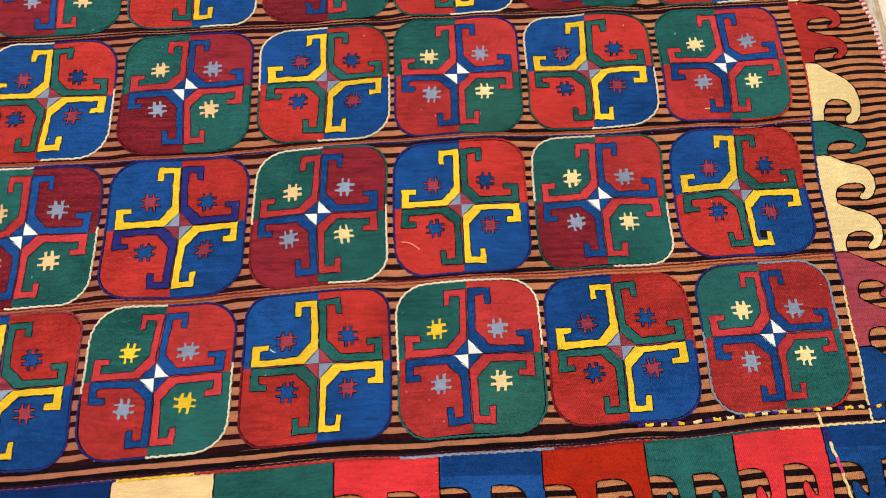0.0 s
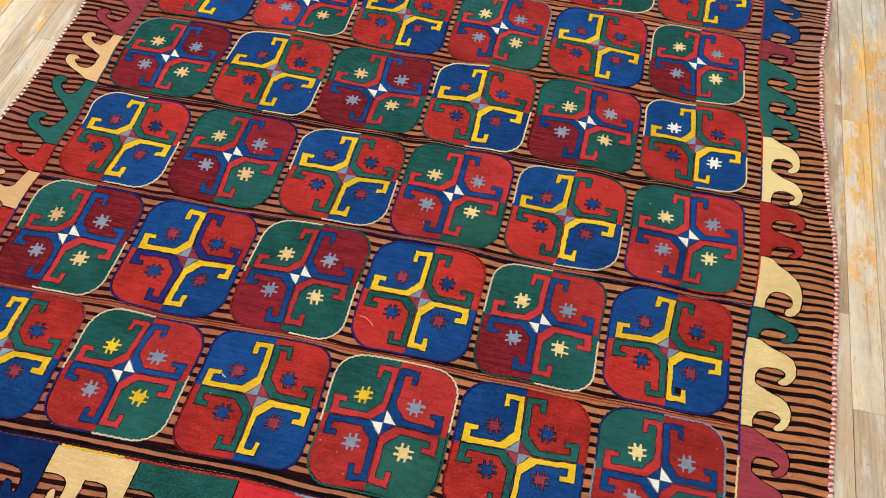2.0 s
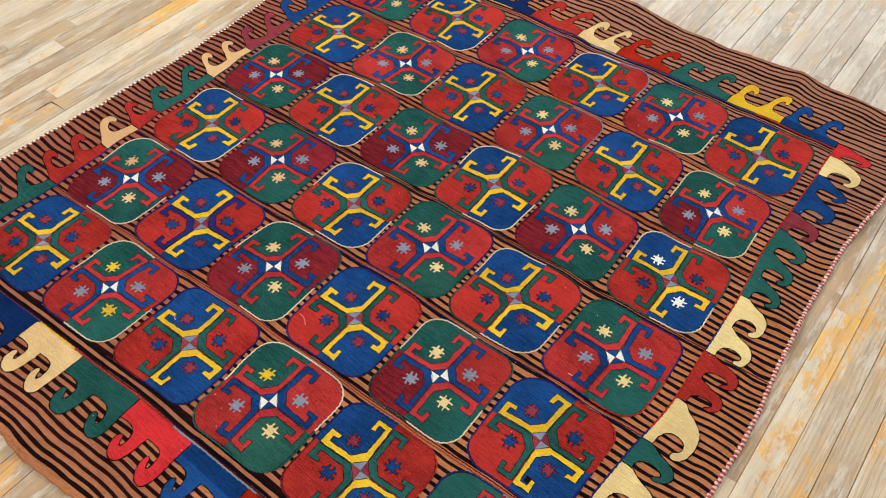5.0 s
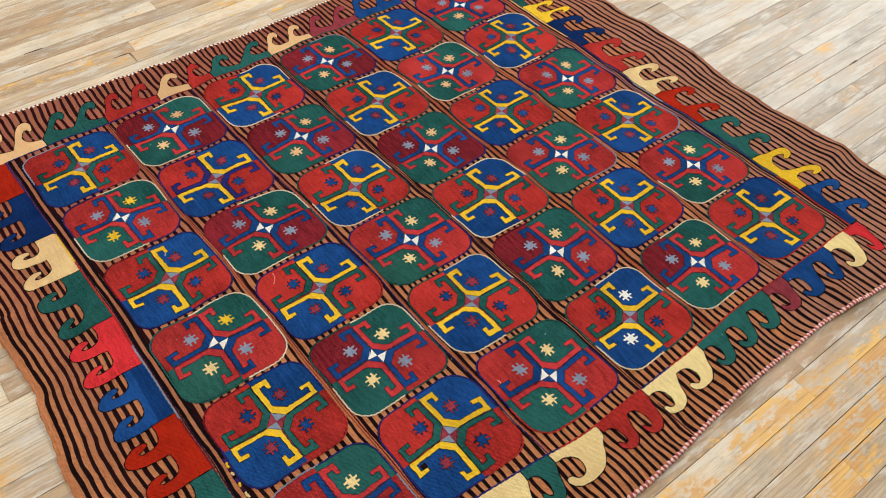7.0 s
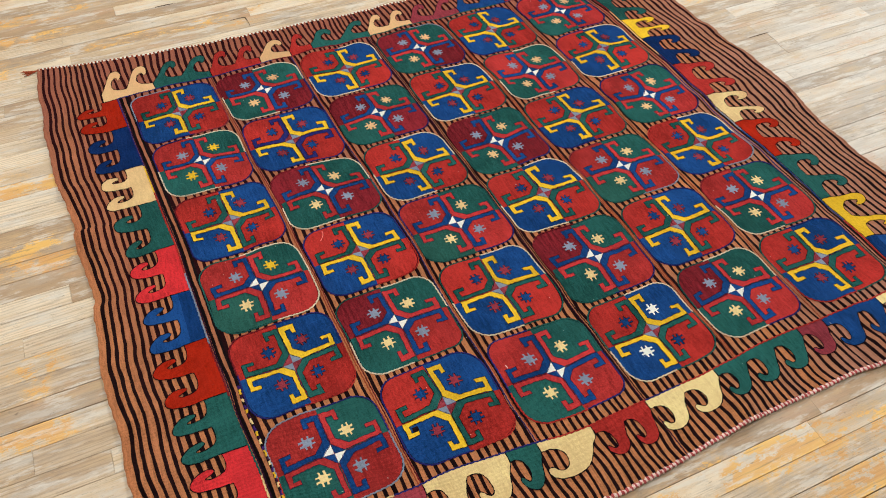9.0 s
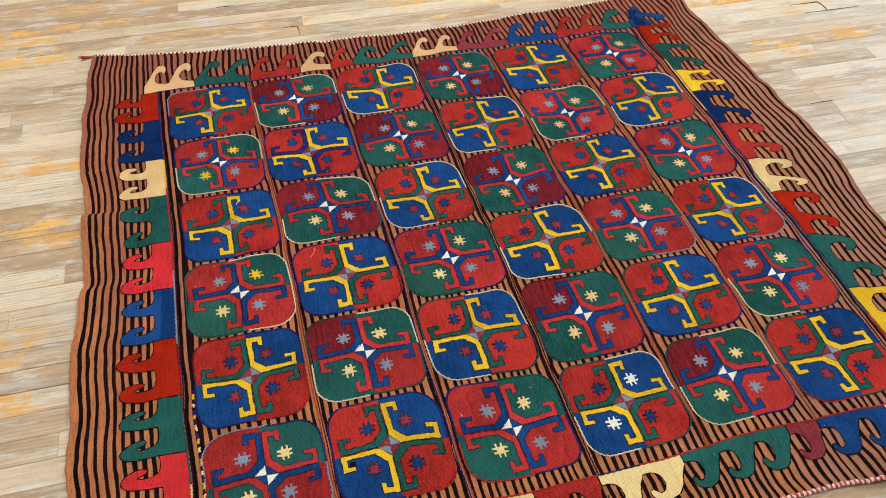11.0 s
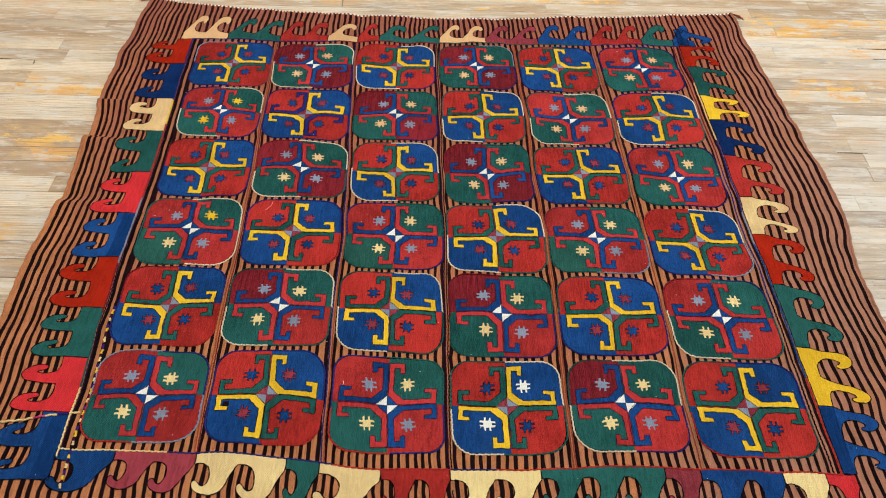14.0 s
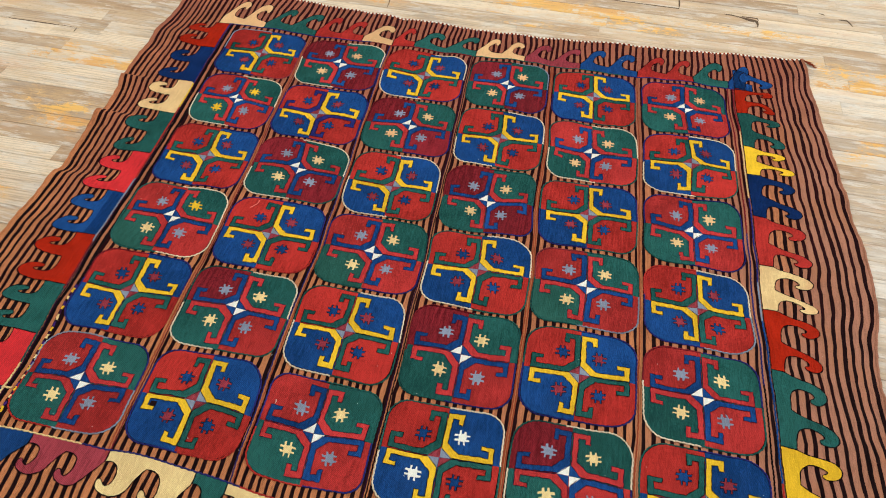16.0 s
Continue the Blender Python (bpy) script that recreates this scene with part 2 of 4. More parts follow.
    base = n.mix(n.math("MULTIPLY", n.math("SUBTRACT", 1.0, n.ramp(spill, 0.35, 0.47)), 0.5), base, rgb(152, 138, 124))
    # warm and chalky blotches where the sander skipped
    blot = n.noise(n.scaled(add2.outputs[0], 5.5, 24.0, 1.0), 1.0, 6.0, 0.66)
    base = n.mix(n.math("MULTIPLY", n.ramp(blot, 0.52, 0.66), 0.4), base, rgb(204, 174, 130))
    base = n.mix(n.math("MULTIPLY", n.math("SUBTRACT", 1.0, n.ramp(blot, 0.34, 0.48)), 0.5), base, rgb(208, 202, 192))
    # varnish in ragged patches that mostly stop at the joints
    sep = n.t.nodes.new("ShaderNodeSeparateXYZ")
    n.put(sep.inputs[0], geo)
    row = n.math("FLOOR", n.math("DIVIDE", n.math("SUBTRACT", sep.outputs[1], Y_LINE), PLANK))
    mid = n.math("ADD", n.math("MULTIPLY", n.math("ADD", row, 0.5), PLANK), Y_LINE)
    spot = n.add("ShaderNodeCombineXYZ", X=sep.outputs[0], Y=n.math("ADD", n.math("MULTIPLY", mid, 0.7), n.math("MULTIPLY", sep.outputs[1], 0.3)), Z=0.0).outputs[0]
    total = None
    for sx, sy, rx, ry, much in STAINS:
        m = n.t.nodes.new("ShaderNodeMapping")
        m.vector_type = "TEXTURE"
        n.put(m.inputs["Vector"], spot)
        m.inputs["Location"].default_value = (sx, sy, 0)
        m.inputs["Scale"].default_value = (rx * 1.25, ry * 1.15, 1)
        ln = n.t.nodes.new("ShaderNodeVectorMath")
        ln.operation = "LENGTH"
        n.put(ln.inputs[0], m.outputs[0])
        blob = n.math("MULTIPLY", n.math("SUBTRACT", 1.0, n.ramp(ln.outputs["Value"], 0.35, 1.7)), much)
        total = blob if total is None else n.math("MAXIMUM", total, blob)
    streaks = n.noise(n.scaled(add2.outputs[0], 8.0, 22.0, 1.0), 1.0, 5.0, 0.62)
    rag = n.noise(n.scaled(geo, 38.0, 60.0, 1.0), 1.0, 6.0, 0.78)
    val = n.math("ADD", n.math("MULTIPLY", n.math("SUBTRACT", streaks, 0.5), 2.8), n.math("MULTIPLY", n.math("SUBTRACT", rag, 0.5), 3.0))
    val = n.math("ADD", val, n.math("MULTIPLY", n.math("SUBTRACT", r2, 0.5), 0.25))
    val = n.math("ADD", val, n.math("SUBTRACT", n.math("MULTIPLY", total, 1.12), 0.80))
    eaten = n.noise(n.scaled(geo, 13.0, 22.0, 1.0), 1.0, 7.0, 0.74)
    val = n.math("SUBTRACT", val, n.math("MULTIPLY", n.ramp(eaten, 0.50, 0.60), 0.9))
    stain = n.ramp(val, 0.0, 0.24)
    thin = n.ramp(val, -0.75, 0.15)
    hue = n.noise(n.scaled(p, 3.0, 16.0, 1.0), 1.0, 3.0)
    varnish = n.mix(n.ramp(hue, 0.38, 0.62), rgb(216, 158, 88), rgb(238, 186, 92))
    varnish = n.mix(n.math("MULTIPLY", lines, 0.7), varnish, rgb(168, 106, 48))
    base = n.mix(n.math("MULTIPLY", thin, 0.42), base, rgb(218, 176, 120))
    base = n.mix(n.math("MULTIPLY", stain, 0.82), base, varnish)
    base = n.mix(n.math("MULTIPLY", n.math("MULTIPLY", n.ramp(eaten, 0.54, 0.62), thin), 0.6), base, rgb(212, 204, 190))
    # chalky scuffs and flecks of filler over all of it
    scuff = n.noise(n.scaled(add2.outputs[0], 7.0, 34.0, 1.0), 1.0, 6.0, 0.68)
    base = n.mix(n.math("MULTIPLY", n.ramp(scuff, 0.52, 0.63), 0.6), base, rgb(220, 212, 199))
    dirt = n.noise(n.scaled(geo, 30.0, 120.0, 1.0), 1.0, 4.0, 0.7)
    base = n.mix(n.math("MULTIPLY", n.ramp(dirt, 0.61, 0.70), 0.5), base, rgb(112, 96, 80))
    drawn = n.noise(n.scaled(p, 5.0, 130.0, 1.0), 1.0, 4.0, 0.7)
    base = n.mix(n.math("MULTIPLY", n.ramp(drawn, 0.56, 0.70), 0.5), base, rgb(134, 112, 90))
    specks = n.noise(n.scaled(geo, 26.0, 34.0, 1.0), 1.0, 2.0, 0.5)
    base = n.mix(n.math("MULTIPLY", n.ramp(specks, 0.74, 0.80), 0.6), base, rgb(104, 84, 66))
    n.put(n.bsdf.inputs["Base Color"], base)
    n.put(n.bsdf.inputs["Roughness"], n.math("SUBTRACT", 0.62, n.math("MULTIPLY", stain, 0.18)))
    n.bsdf.inputs["Specular IOR Level"].default_value = 0.35
    n.bump(n.math("ADD", n.math("MULTIPLY", grain, 0.7), n.math("MULTIPLY", pores, 0.6)), 0.45, 0.0014)
    return n.mat


OAK = floor_wood()


def plain(name, c, rough=0.8, bump=0.0):
    n = Nodes(name)
    pos = n.t.nodes.new("ShaderNodeTexCoord").outputs["Object"]
    a = n.noise(pos, 3.0, 4.0)
    b = n.noise(pos, 60.0, 3.0)
    v = n.math("ADD", n.math("MULTIPLY", a, 0.6), n.math("MULTIPLY", b, 0.4))
    n.put(n.bsdf.inputs["Base Color"], n.mix(v, tuple(x * 0.88 for x in c[:3]) + (1,), c))
    n.bsdf.inputs["Roughness"].default_value = rough
    if bump:
        n.bump(b, bump, 0.002)
    return n.mat


PLASTER = plain("wall_plaster", rgb(226, 220, 208), 0.9, 0.2)
DARKGAP = plain("dark_subfloor", rgb(96, 76, 56), 0.95)


# ---------------------------------------------------------------- mesh helpers
def part(name, bm, material, parent=None, label=""):
    me = bpy.data.meshes.new(name)
    bm.to_mesh(me)
    bm.free()
    me.materials.append(material)
    ob = new(name, me)
    if parent:
        ob.parent = parent
    return tagged(ob, label)


def box(bm, x0, y0, z0, x1, y1, z1):
    m = Matrix.LocRotScale(((x0 + x1) / 2, (y0 + y1) / 2, (z0 + z1) / 2), None, (x1 - x0, y1 - y0, z1 - z0))
    bmesh.ops.create_cube(bm, size=1, matrix=m)


def boxes(name, dims, material, parent=None, label="", bevel=0.0):
    bm = bmesh.new()
    for d in dims:
        box(bm, *d)
    if bevel:
        bmesh.ops.bevel(bm, geom=bm.edges[:], offset=bevel, segments=1, affect="EDGES")
    return part(name, bm, material, parent, label)


# ---------------------------------------------------------------- the room
RX0, RX1, RY0, RY1 = -4.0, 4.0, -4.0, 4.0
T = 0.15
def setting(ob, label, cat):
    return tagged(ob, label, cat, kind="structure")


setting(boxes("wall_north", [(RX0 - T, RY1, 0, RX1 + T, RY1 + T, CEIL)], PLASTER), "plain off-white plastered wall of the room", "wall")
setting(boxes("wall_south", [(RX0 - T, RY0 - T, 0, RX1 + T, RY0, CEIL)], PLASTER), "plain off-white plastered wall of the room", "wall")
setting(boxes("wall_west", [(RX0 - T, RY0, 0, RX0, RY1, CEIL)], PLASTER), "plain off-white plastered wall of the room", "wall")
# opening added to go with the assumed east light; no window is in view
WY0, WY1, WZ0, WZ1 = -0.8, 2.0, 0.7, 2.5
setting(boxes("wall_east", [(RX1, RY0, 0, RX1 + T, WY0, CEIL), (RX1, WY1, 0, RX1 + T, RY1, CEIL), (RX1, WY0, 0, RX1 + T, WY1, WZ0), (RX1, WY0, WZ1, RX1 + T, WY1, CEIL)], PLASTER), "plain off-white plastered wall with an assumed window opening", "wall")
setting(boxes("ceiling", [(RX0 - T, RY0 - T, CEIL, RX1 + T, RY1 + T, CEIL + T)], PLASTER), "plain off-white plastered ceiling", "ceiling")

# ---------------------------------------------------------------- the rug's surface
UE, VT, VB = 1.05, 0.91, -0.935     # edges in the cloth's own coordinates
UF, FT, FB = 0.818, 0.7535, -0.766  # edges of the field of medallions
PX, PY = 0.2655, 0.2466             # pitch of the medallions
NU, NV = 168, 200
DU, DV = 2 * UE / NU, (VT - VB) / NV
SHEAR = -0.042
# unevenness of the weave at the medallions, millimetres, row by row from the south
OFF_X = np.array([[2, -4, -1, -5, -10, -6], [-2, -5, -2, 3, -1, 3], [0, 2, 7, 6, 5, 5], [5, 0, 6, -1, 0, 8], [-1, -6, 2, 4, 1, 14], [-3, -8, 1, -3, -4, 10]]) / 1000.0
OFF_Y = np.array([[-7, 1, -17, -14, 1, -5], [-1, 6, -4, -9, -2, -2], [-1, 1, -2, -3, 4, -3], [-6, 2, -8, -3, 1, 2], [5, -9, 5, 7, 5, 22], [2, 5, 5, 23, 17, 28]]) / 1000.0


def curve(xs, ys, t):
    return np.interp(t, xs, ys)


def left_edge(y):
    return curve([-0.97, -0.68, -0.58, -0.38, -0.16, 0.01, 0.12, 0.19, 0.28, 0.37, 0.46, 0.55, 0.79, 0.98], [-1.050, -1.043, -1.046, -1.054, -1.052, -1.047, -1.056, -1.058, -1.062, -1.072, -1.076, -1.083, -1.078, -1.065], y)


def right_edge(y):
    return curve([-0.99, -0.75, -0.62, -0.46, -0.3, -0.2, -0.1, 0.06, 0.22, 0.41, 0.63, 0.8, 0.97], [1.060, 1.080, 1.086, 1.075, 1.056, 1.068, 1.084, 1.088, 1.072, 1.060, 1.040, 1.022, 1.005], y)


def top_edge(x):
    return curve([-1.06, -0.9, -0.8, -0.7, -0.48, -0.3, -0.1, 0.06, 0.2, 0.34, 0.62, 0.95], [0.975, 0.945, 0.931, 0.921, 0.910, 0.896, 0.889, 0.892, 0.896, 0.912, 0.931, 0.962], x)


def bottom_edge(x):
    return curve([-1.05, -0.9, -0.59, -0.34, -0.14, -0.04, 0.07, 0.14, 0.26, 0.33, 0.5, 0.73, 1.05], [-0.948, -0.950, -0.955, -0.968, -0.977, -0.972, -0.959, -0.958, -0.951, -0.951, -0.954, -0.978, -0.995], x)


def table(tab, fi, fj):
    fi, fj = np.clip(fi, 0, 4.999), np.clip(fj, 0, 4.999)
    i, j = fi.astype(int), fj.astype(int)
    a, b = fi - i, fj - j
    a, b = a * a * (3 - 2 * a), b * b * (3 - 2 * b)
    return (tab[j, i] * (1 - a) + tab[j, i + 1] * a) * (1 - b) + (tab[j + 1, i] * (1 - a) + tab[j + 1, i + 1] * a) * b


def fbm(x, y, f, seed):
    out = np.zeros(x.shape)
    for k in np.ndindex(x.shape):
        out[k] = noise.noise((x[k] * f + seed, y[k] * f, seed * 1.7))
    return out


def ridge(x, y, cx, cy, ang, width, reach, height, back=0.0):
    """A soft fold through (cx, cy) along ang degrees, that fades with its reach."""
    c, s = math.cos(radians(ang)), math.sin(radians(ang))
    along, across = (x - cx) * c + (y - cy) * s, -(x - cx) * s + (y - cy) * c
    fade = np.exp(-((along / reach) ** 2))
    return height * fade * (np.exp(-((across / width) ** 2)) - back * np.exp(-(((across + 1.6 * width) / width) ** 2)))


gu, gv = np.meshgrid(-UE + DU * np.arange(NU + 1), VB + DV * np.arange(NV + 1), indexing="ij")
fi, fj = gu / PX + 2.5, gv / PY + 2.5
gx = gu - 0.013 + SHEAR * (gv - 0.0335) + table(OFF_X, fi, fj) * (np.abs(gu) < 2)
gy = gv - 0.0335 + table(OFF_Y, fi, fj)
# outside the field the cloth runs on to its true edges
for sgn, edge in ((-1, left_edge), (1, right_edge)):
    m = sgn * gu > UF
    inner = sgn * UF - 0.013 + SHEAR * (gv - 0.0335) + table(OFF_X, np.full_like(gu, sgn * UF / PX + 2.5), fj)
    w = (np.abs(gu) - UF) / (UE - UF)
    gx = np.where(m, inner * (1 - w) + edge(gy) * w, gx)
for lim, end, edge in ((FT, VT, top_edge), (FB, VB, bottom_edge)):
    m = (gv - lim) * np.sign(lim) > 0
    inner = lim - 0.0335 + table(OFF_Y, fi, np.full_like(gv, lim / PY + 2.5))
    w = (gv - lim) / (end - lim)
    gy = np.where(m, inner * (1 - w) + edge(gx) * w, gy)
n1, n2, n3 = fbm(gx, gy, 3.0, 3.1), fbm(gx, gy, 9.0, 7.7), fbm(gx, gy, 9.0, 1.3)
rim = np.clip((np.abs(gu) - 0.72) / 0.33, 0, 1) ** 1.5
n4, n5 = fbm(gx, gy, 17.0, 5.9), fbm(gx, gy * 0.5, 13.0, 2.3)
gz = 0.0055 + 0.004 * (0.5 + 0.5 * n1) + 0.0036 * n2 + 0.0022 * n4 + 0.0028 * fbm(gx, gy * 0.3, 12.0, 4.4) + 0.0036 * (0.4 - np.abs(n5))
# the panels draw in at their seams and between the rows of medallions
for k in range(-2, 3):
    gz -= 0.0022 * np.exp(-(((gu - k * PX) / 0.015) ** 2)) + 0.0012 * np.exp(-(((gv - k * PY) / 0.015) ** 2))
for f in [
    (-1.06, -0.42, 4, 0.035, 0.2, 0.010, 0.2), (-1.05, 0.62, 0, 0.04, 0.2, 0.009, 0.2),
    (1.04, 0.50, -20, 0.05, 0.22, 0.006, 0.3), (1.05, 0.33, -14, 0.045, 0.25, 0.006, 0.3), (1.05, 0.16, -10, 0.05, 0.25, 0.005, 0.2),
    (1.05, -0.02, -12, 0.045, 0.26, 0.006, 0.3), (1.05, -0.3, -8, 0.04, 0.25, 0.007, 0.2), (1.05, -0.62, 6, 0.04, 0.25, 0.008, 0.2),
    (0.93, 0.80, 60, 0.035, 0.2, 0.014, 0.2), (0.62, -0.9, 75, 0.03, 0.18, 0.010, 0.2), (0.2, -0.93, 80, 0.035, 0.16, 0.009, 0.2),
    (-0.35, 0.45, 70, 0.05, 0.5, 0.005, 0.3), (0.24, 0.2, 75, 0.04, 0.6, 0.006, 0.4), (0.0, -0.45, 20, 0.05, 0.4, 0.005, 0.3), (0.5, 0.1, 20, 0.04, 0.4, 0.005, 0.3),
]:
    gz += ridge(gx, gy, *f)
# two tucks at the west edge: gentle towards the south, steep towards the north
for cx, cy, reach, height in ((-1.07, 0.362, 0.085, 0.017), (-1.07, 0.186, 0.10, 0.019), (-1.06, -0.075, 0.10, 0.009)):
    a = gy - cy - 0.03 * (gx - cx)
    gz += height * np.exp(-(((gx - cx) / reach) ** 2)) * np.where(a > 0, np.exp(-((a / 0.011) ** 2)), np.exp(-((a / 0.034) ** 2)))
gz = np.maximum(gz, 0.0035)
gx += 0.003 * n3 * (1 - 0.6 * rim) + (0.0016 + np.where(gu < 0, 0.0085, 0.0060) * rim) * fbm(gx * 0.2, gy, 10.0, 9.2)
gx += 0.010 * np.clip((np.abs(gv) - 0.72) / 0.2, 0, 1) * fbm(gx, gy * 0.8, 9.0, 6.3)
gy += 0.002 * n2
tu = np.gradient(np.stack([gx, gy, gz], -1), axis=0)
tv = np.gradient(np.stack([gx, gy, gz], -1), axis=1)
gn = np.cross(tu, tv)
gn /= np.linalg.norm(gn, axis=-1, keepdims=True)
GRID = np.concatenate([np.stack([gx, gy, gz], -1), gn], -1)


def on_cloth(p, q):
    """Places and normals for lattice coordinates: exactly flat within each half of a cell."""
    p, q = np.asarray(p, float), np.asarray(q, float)
    i = np.clip(np.floor(p + 1e-9).astype(int), 0, NU - 1)
    j = np.clip(np.floor(q + 1e-9).astype(int), 0, NV - 1)
    return i, j, p - i, q - j


def lay(p, q, cell=None):
    i, j, a, b = on_cloth(p, q)
    if cell is not None:
        i, j = cell
        a, b = np.asarray(p) - i, np.asarray(q) - j
    g00, g10, g01, g11 = GRID[i, j], GRID[i + 1, j], GRID[i, j + 1], GRID[i + 1, j + 1]
    a, b = a[..., None], b[..., None]
    low = g00 + a * (g10 - g00) + b * (g01 - g00)
    high = g11 + (1 - a) * (g01 - g11) + (1 - b) * (g10 - g11)
    return np.where(a + b <= 1, low, high)


def cut(poly, a, b, c):
    """The part of a convex polygon where a*p + b*q <= c."""
    out = []
    prev = poly[-1]
    dp = a * prev[0] + b * prev[1] - c
    for cur in poly:
        d = a * cur[0] + b * cur[1] - c
        if (d < 0) != (dp < 0) and d != dp:
            t = dp / (dp - d)
            out.append((prev[0] + t * (cur[0] - prev[0]), prev[1] + t * (cur[1] - prev[1])))
        if d <= 0:
            out.append(cur)
        prev, dp = cur, d
    return out if len(out) > 2 else []


from mathutils.geometry import tessellate_polygon


def area2(poly):
    return abs(sum(poly[k - 1][0] * poly[k][1] - poly[k][0] * poly[k - 1][1] for k in range(len(poly))))


def pieces(poly):
    """A convex polygon in lattice coordinates cut along the lattice and its diagonals."""
    p0, p1 = min(p for p, q in poly), max(p for p, q in poly)
    for i in range(max(0, math.floor(p0)), min(NU, math.ceil(p1))):
        col = cut(cut(poly, -1, 0, -i), 1, 0, i + 1)
        if not col:
            continue
        q0, q1 = min(q for p, q in col), max(q for p, q in col)
        for j in range(max(0, math.floor(q0)), min(NV, math.ceil(q1))):
            cell = cut(cut(col, 0, -1, -j), 0, 1, j + 1)
            if not cell:
                continue
            for half in (cut(cell, 1, 1, i + j + 1), cut(cell, -1, -1, -(i + j + 1))):
                if half and area2(half) > 1e-5:
                    yield i, j, half


def triangles(poly):
    """Triangles that fill a simple polygon, begun at another corner if the first way leaves a hole."""
    best, miss = [], 1e9
    for turn in range(0, len(poly), max(1, len(poly) // 9)):
        p = poly[turn:] + poly[:turn]
        tris = [[p[k] for k in t] for t in tessellate_polygon([[Vector((a, b, 0)) for a, b in p]])]
        m = abs(sum(area2(t) for t in tris) - area2(p)) / area2(p)
        if m < miss:
            best, miss = tris, m
        if m < 0.001:
            break
    return best


def finish(name, verts, norms, faces, material, parent, label):
    me = bpy.data.meshes.new(name)
    me.from_pydata(verts, [], faces)
    me.materials.append(material)
    me.polygons.foreach_set("use_smooth", [True] * len(me.polygons))
    me.normals_split_custom_set_from_vertices(norms)
    ob = new(name, me)
    ob.parent = parent
    return tagged(ob, label)


def cloth(name, outlines, lift, material, parent, label="", drop=0.0008, convex=False):
    """Flat-woven shapes that follow the rug's folds, lift metres above its ground, with a rim that reaches down by drop."""
    P, Q, I, J, faces, known = [], [], [], [], [], {}
    for outline in outlines:
        poly = [((u + UE) / DU, (v - VB) / DV) for u, v in outline]
        if sum(poly[k - 1][0] * poly[k][1] - poly[k][0] * poly[k - 1][1] for k in range(len(poly))) < 0:
            poly.reverse()
        if convex:
            tris = [poly]
        else:
            tris = triangles(poly)
        for t in tris:
            for i, j, piece in pieces(t):
                if sum(piece[k - 1][0] * piece[k][1] - piece[k][0] * piece[k - 1][1] for k in range(len(piece))) < 0:
                    piece = piece[::-1]
                face = []
                for p, q in piece:
                    key = (round(p, 5), round(q, 5))
                    if key not in known:
                        known[key] = len(P)
                        P.append(p), Q.append(q), I.append(i), J.append(j)
                    if known[key] not in face:
                        face.append(known[key])
                if len(face) > 2:
                    faces.append(tuple(face))
    got = lay(np.array(P), np.array(Q), (np.array(I), np.array(J)))
    verts, norms = (got[:, :3] + got[:, 3:] * lift).tolist(), got[:, 3:].tolist()
    if drop:
        for outline in outlines:
            poly = [((u + UE) / DU, (v - VB) / DV) for u, v in outline]
            if sum(poly[k - 1][0] * poly[k][1] - poly[k][0] * poly[k - 1][1] for k in range(len(poly))) < 0:
                poly.reverse()
            pts = []
            for k in range(len(poly)):
                a, b = np.array(poly[k - 1]), np.array(poly[k])
                m = max(1, int(np.linalg.norm(b - a) / 0.6))
                pts += [a + (b - a) * s / m for s in range(m)]
            pts = np.array(pts)
            got = lay(pts[:, 0], pts[:, 1])
            step = np.roll(got[:, :3], -1, 0) - np.roll(got[:, :3], 1, 0)
            side = np.cross(step, got[:, 3:])
            side /= np.linalg.norm(side, axis=1, keepdims=True) + 1e-9
            n, m = len(verts), len(pts)
            verts += (got[:, :3] + got[:, 3:] * lift).tolist() + (got[:, :3] + got[:, 3:] * (lift - drop)).tolist()
            norms += (side + got[:, 3:] * 0.6).tolist() + side.tolist()
            for k in range(m):
                l = (k + 1) % m
                faces.append((n + k, n + m + k, n + m + l, n + l))
    return finish(name, verts, norms, faces, material, parent, label)


def woven(shape, step=0.0065, amount=0.0006, seed=0):
    """The outline as a weaver gets it: resampled, its edges slightly stepped."""
    r = random.Random(seed)
    out = []
    for k in range(len(shape)):
        (ax, ay), (bx, by) = shape[k - 1], shape[k]
        m = max(1, round(math.hypot(bx - ax, by - ay) / step))
        for t in range(m):
            f = t / m
            d = amount if t else amount * 0.5
            out.append((ax + (bx - ax) * f + r.uniform(-d, d), ay + (by - ay) * f + r.uniform(-d, d)))
    return out


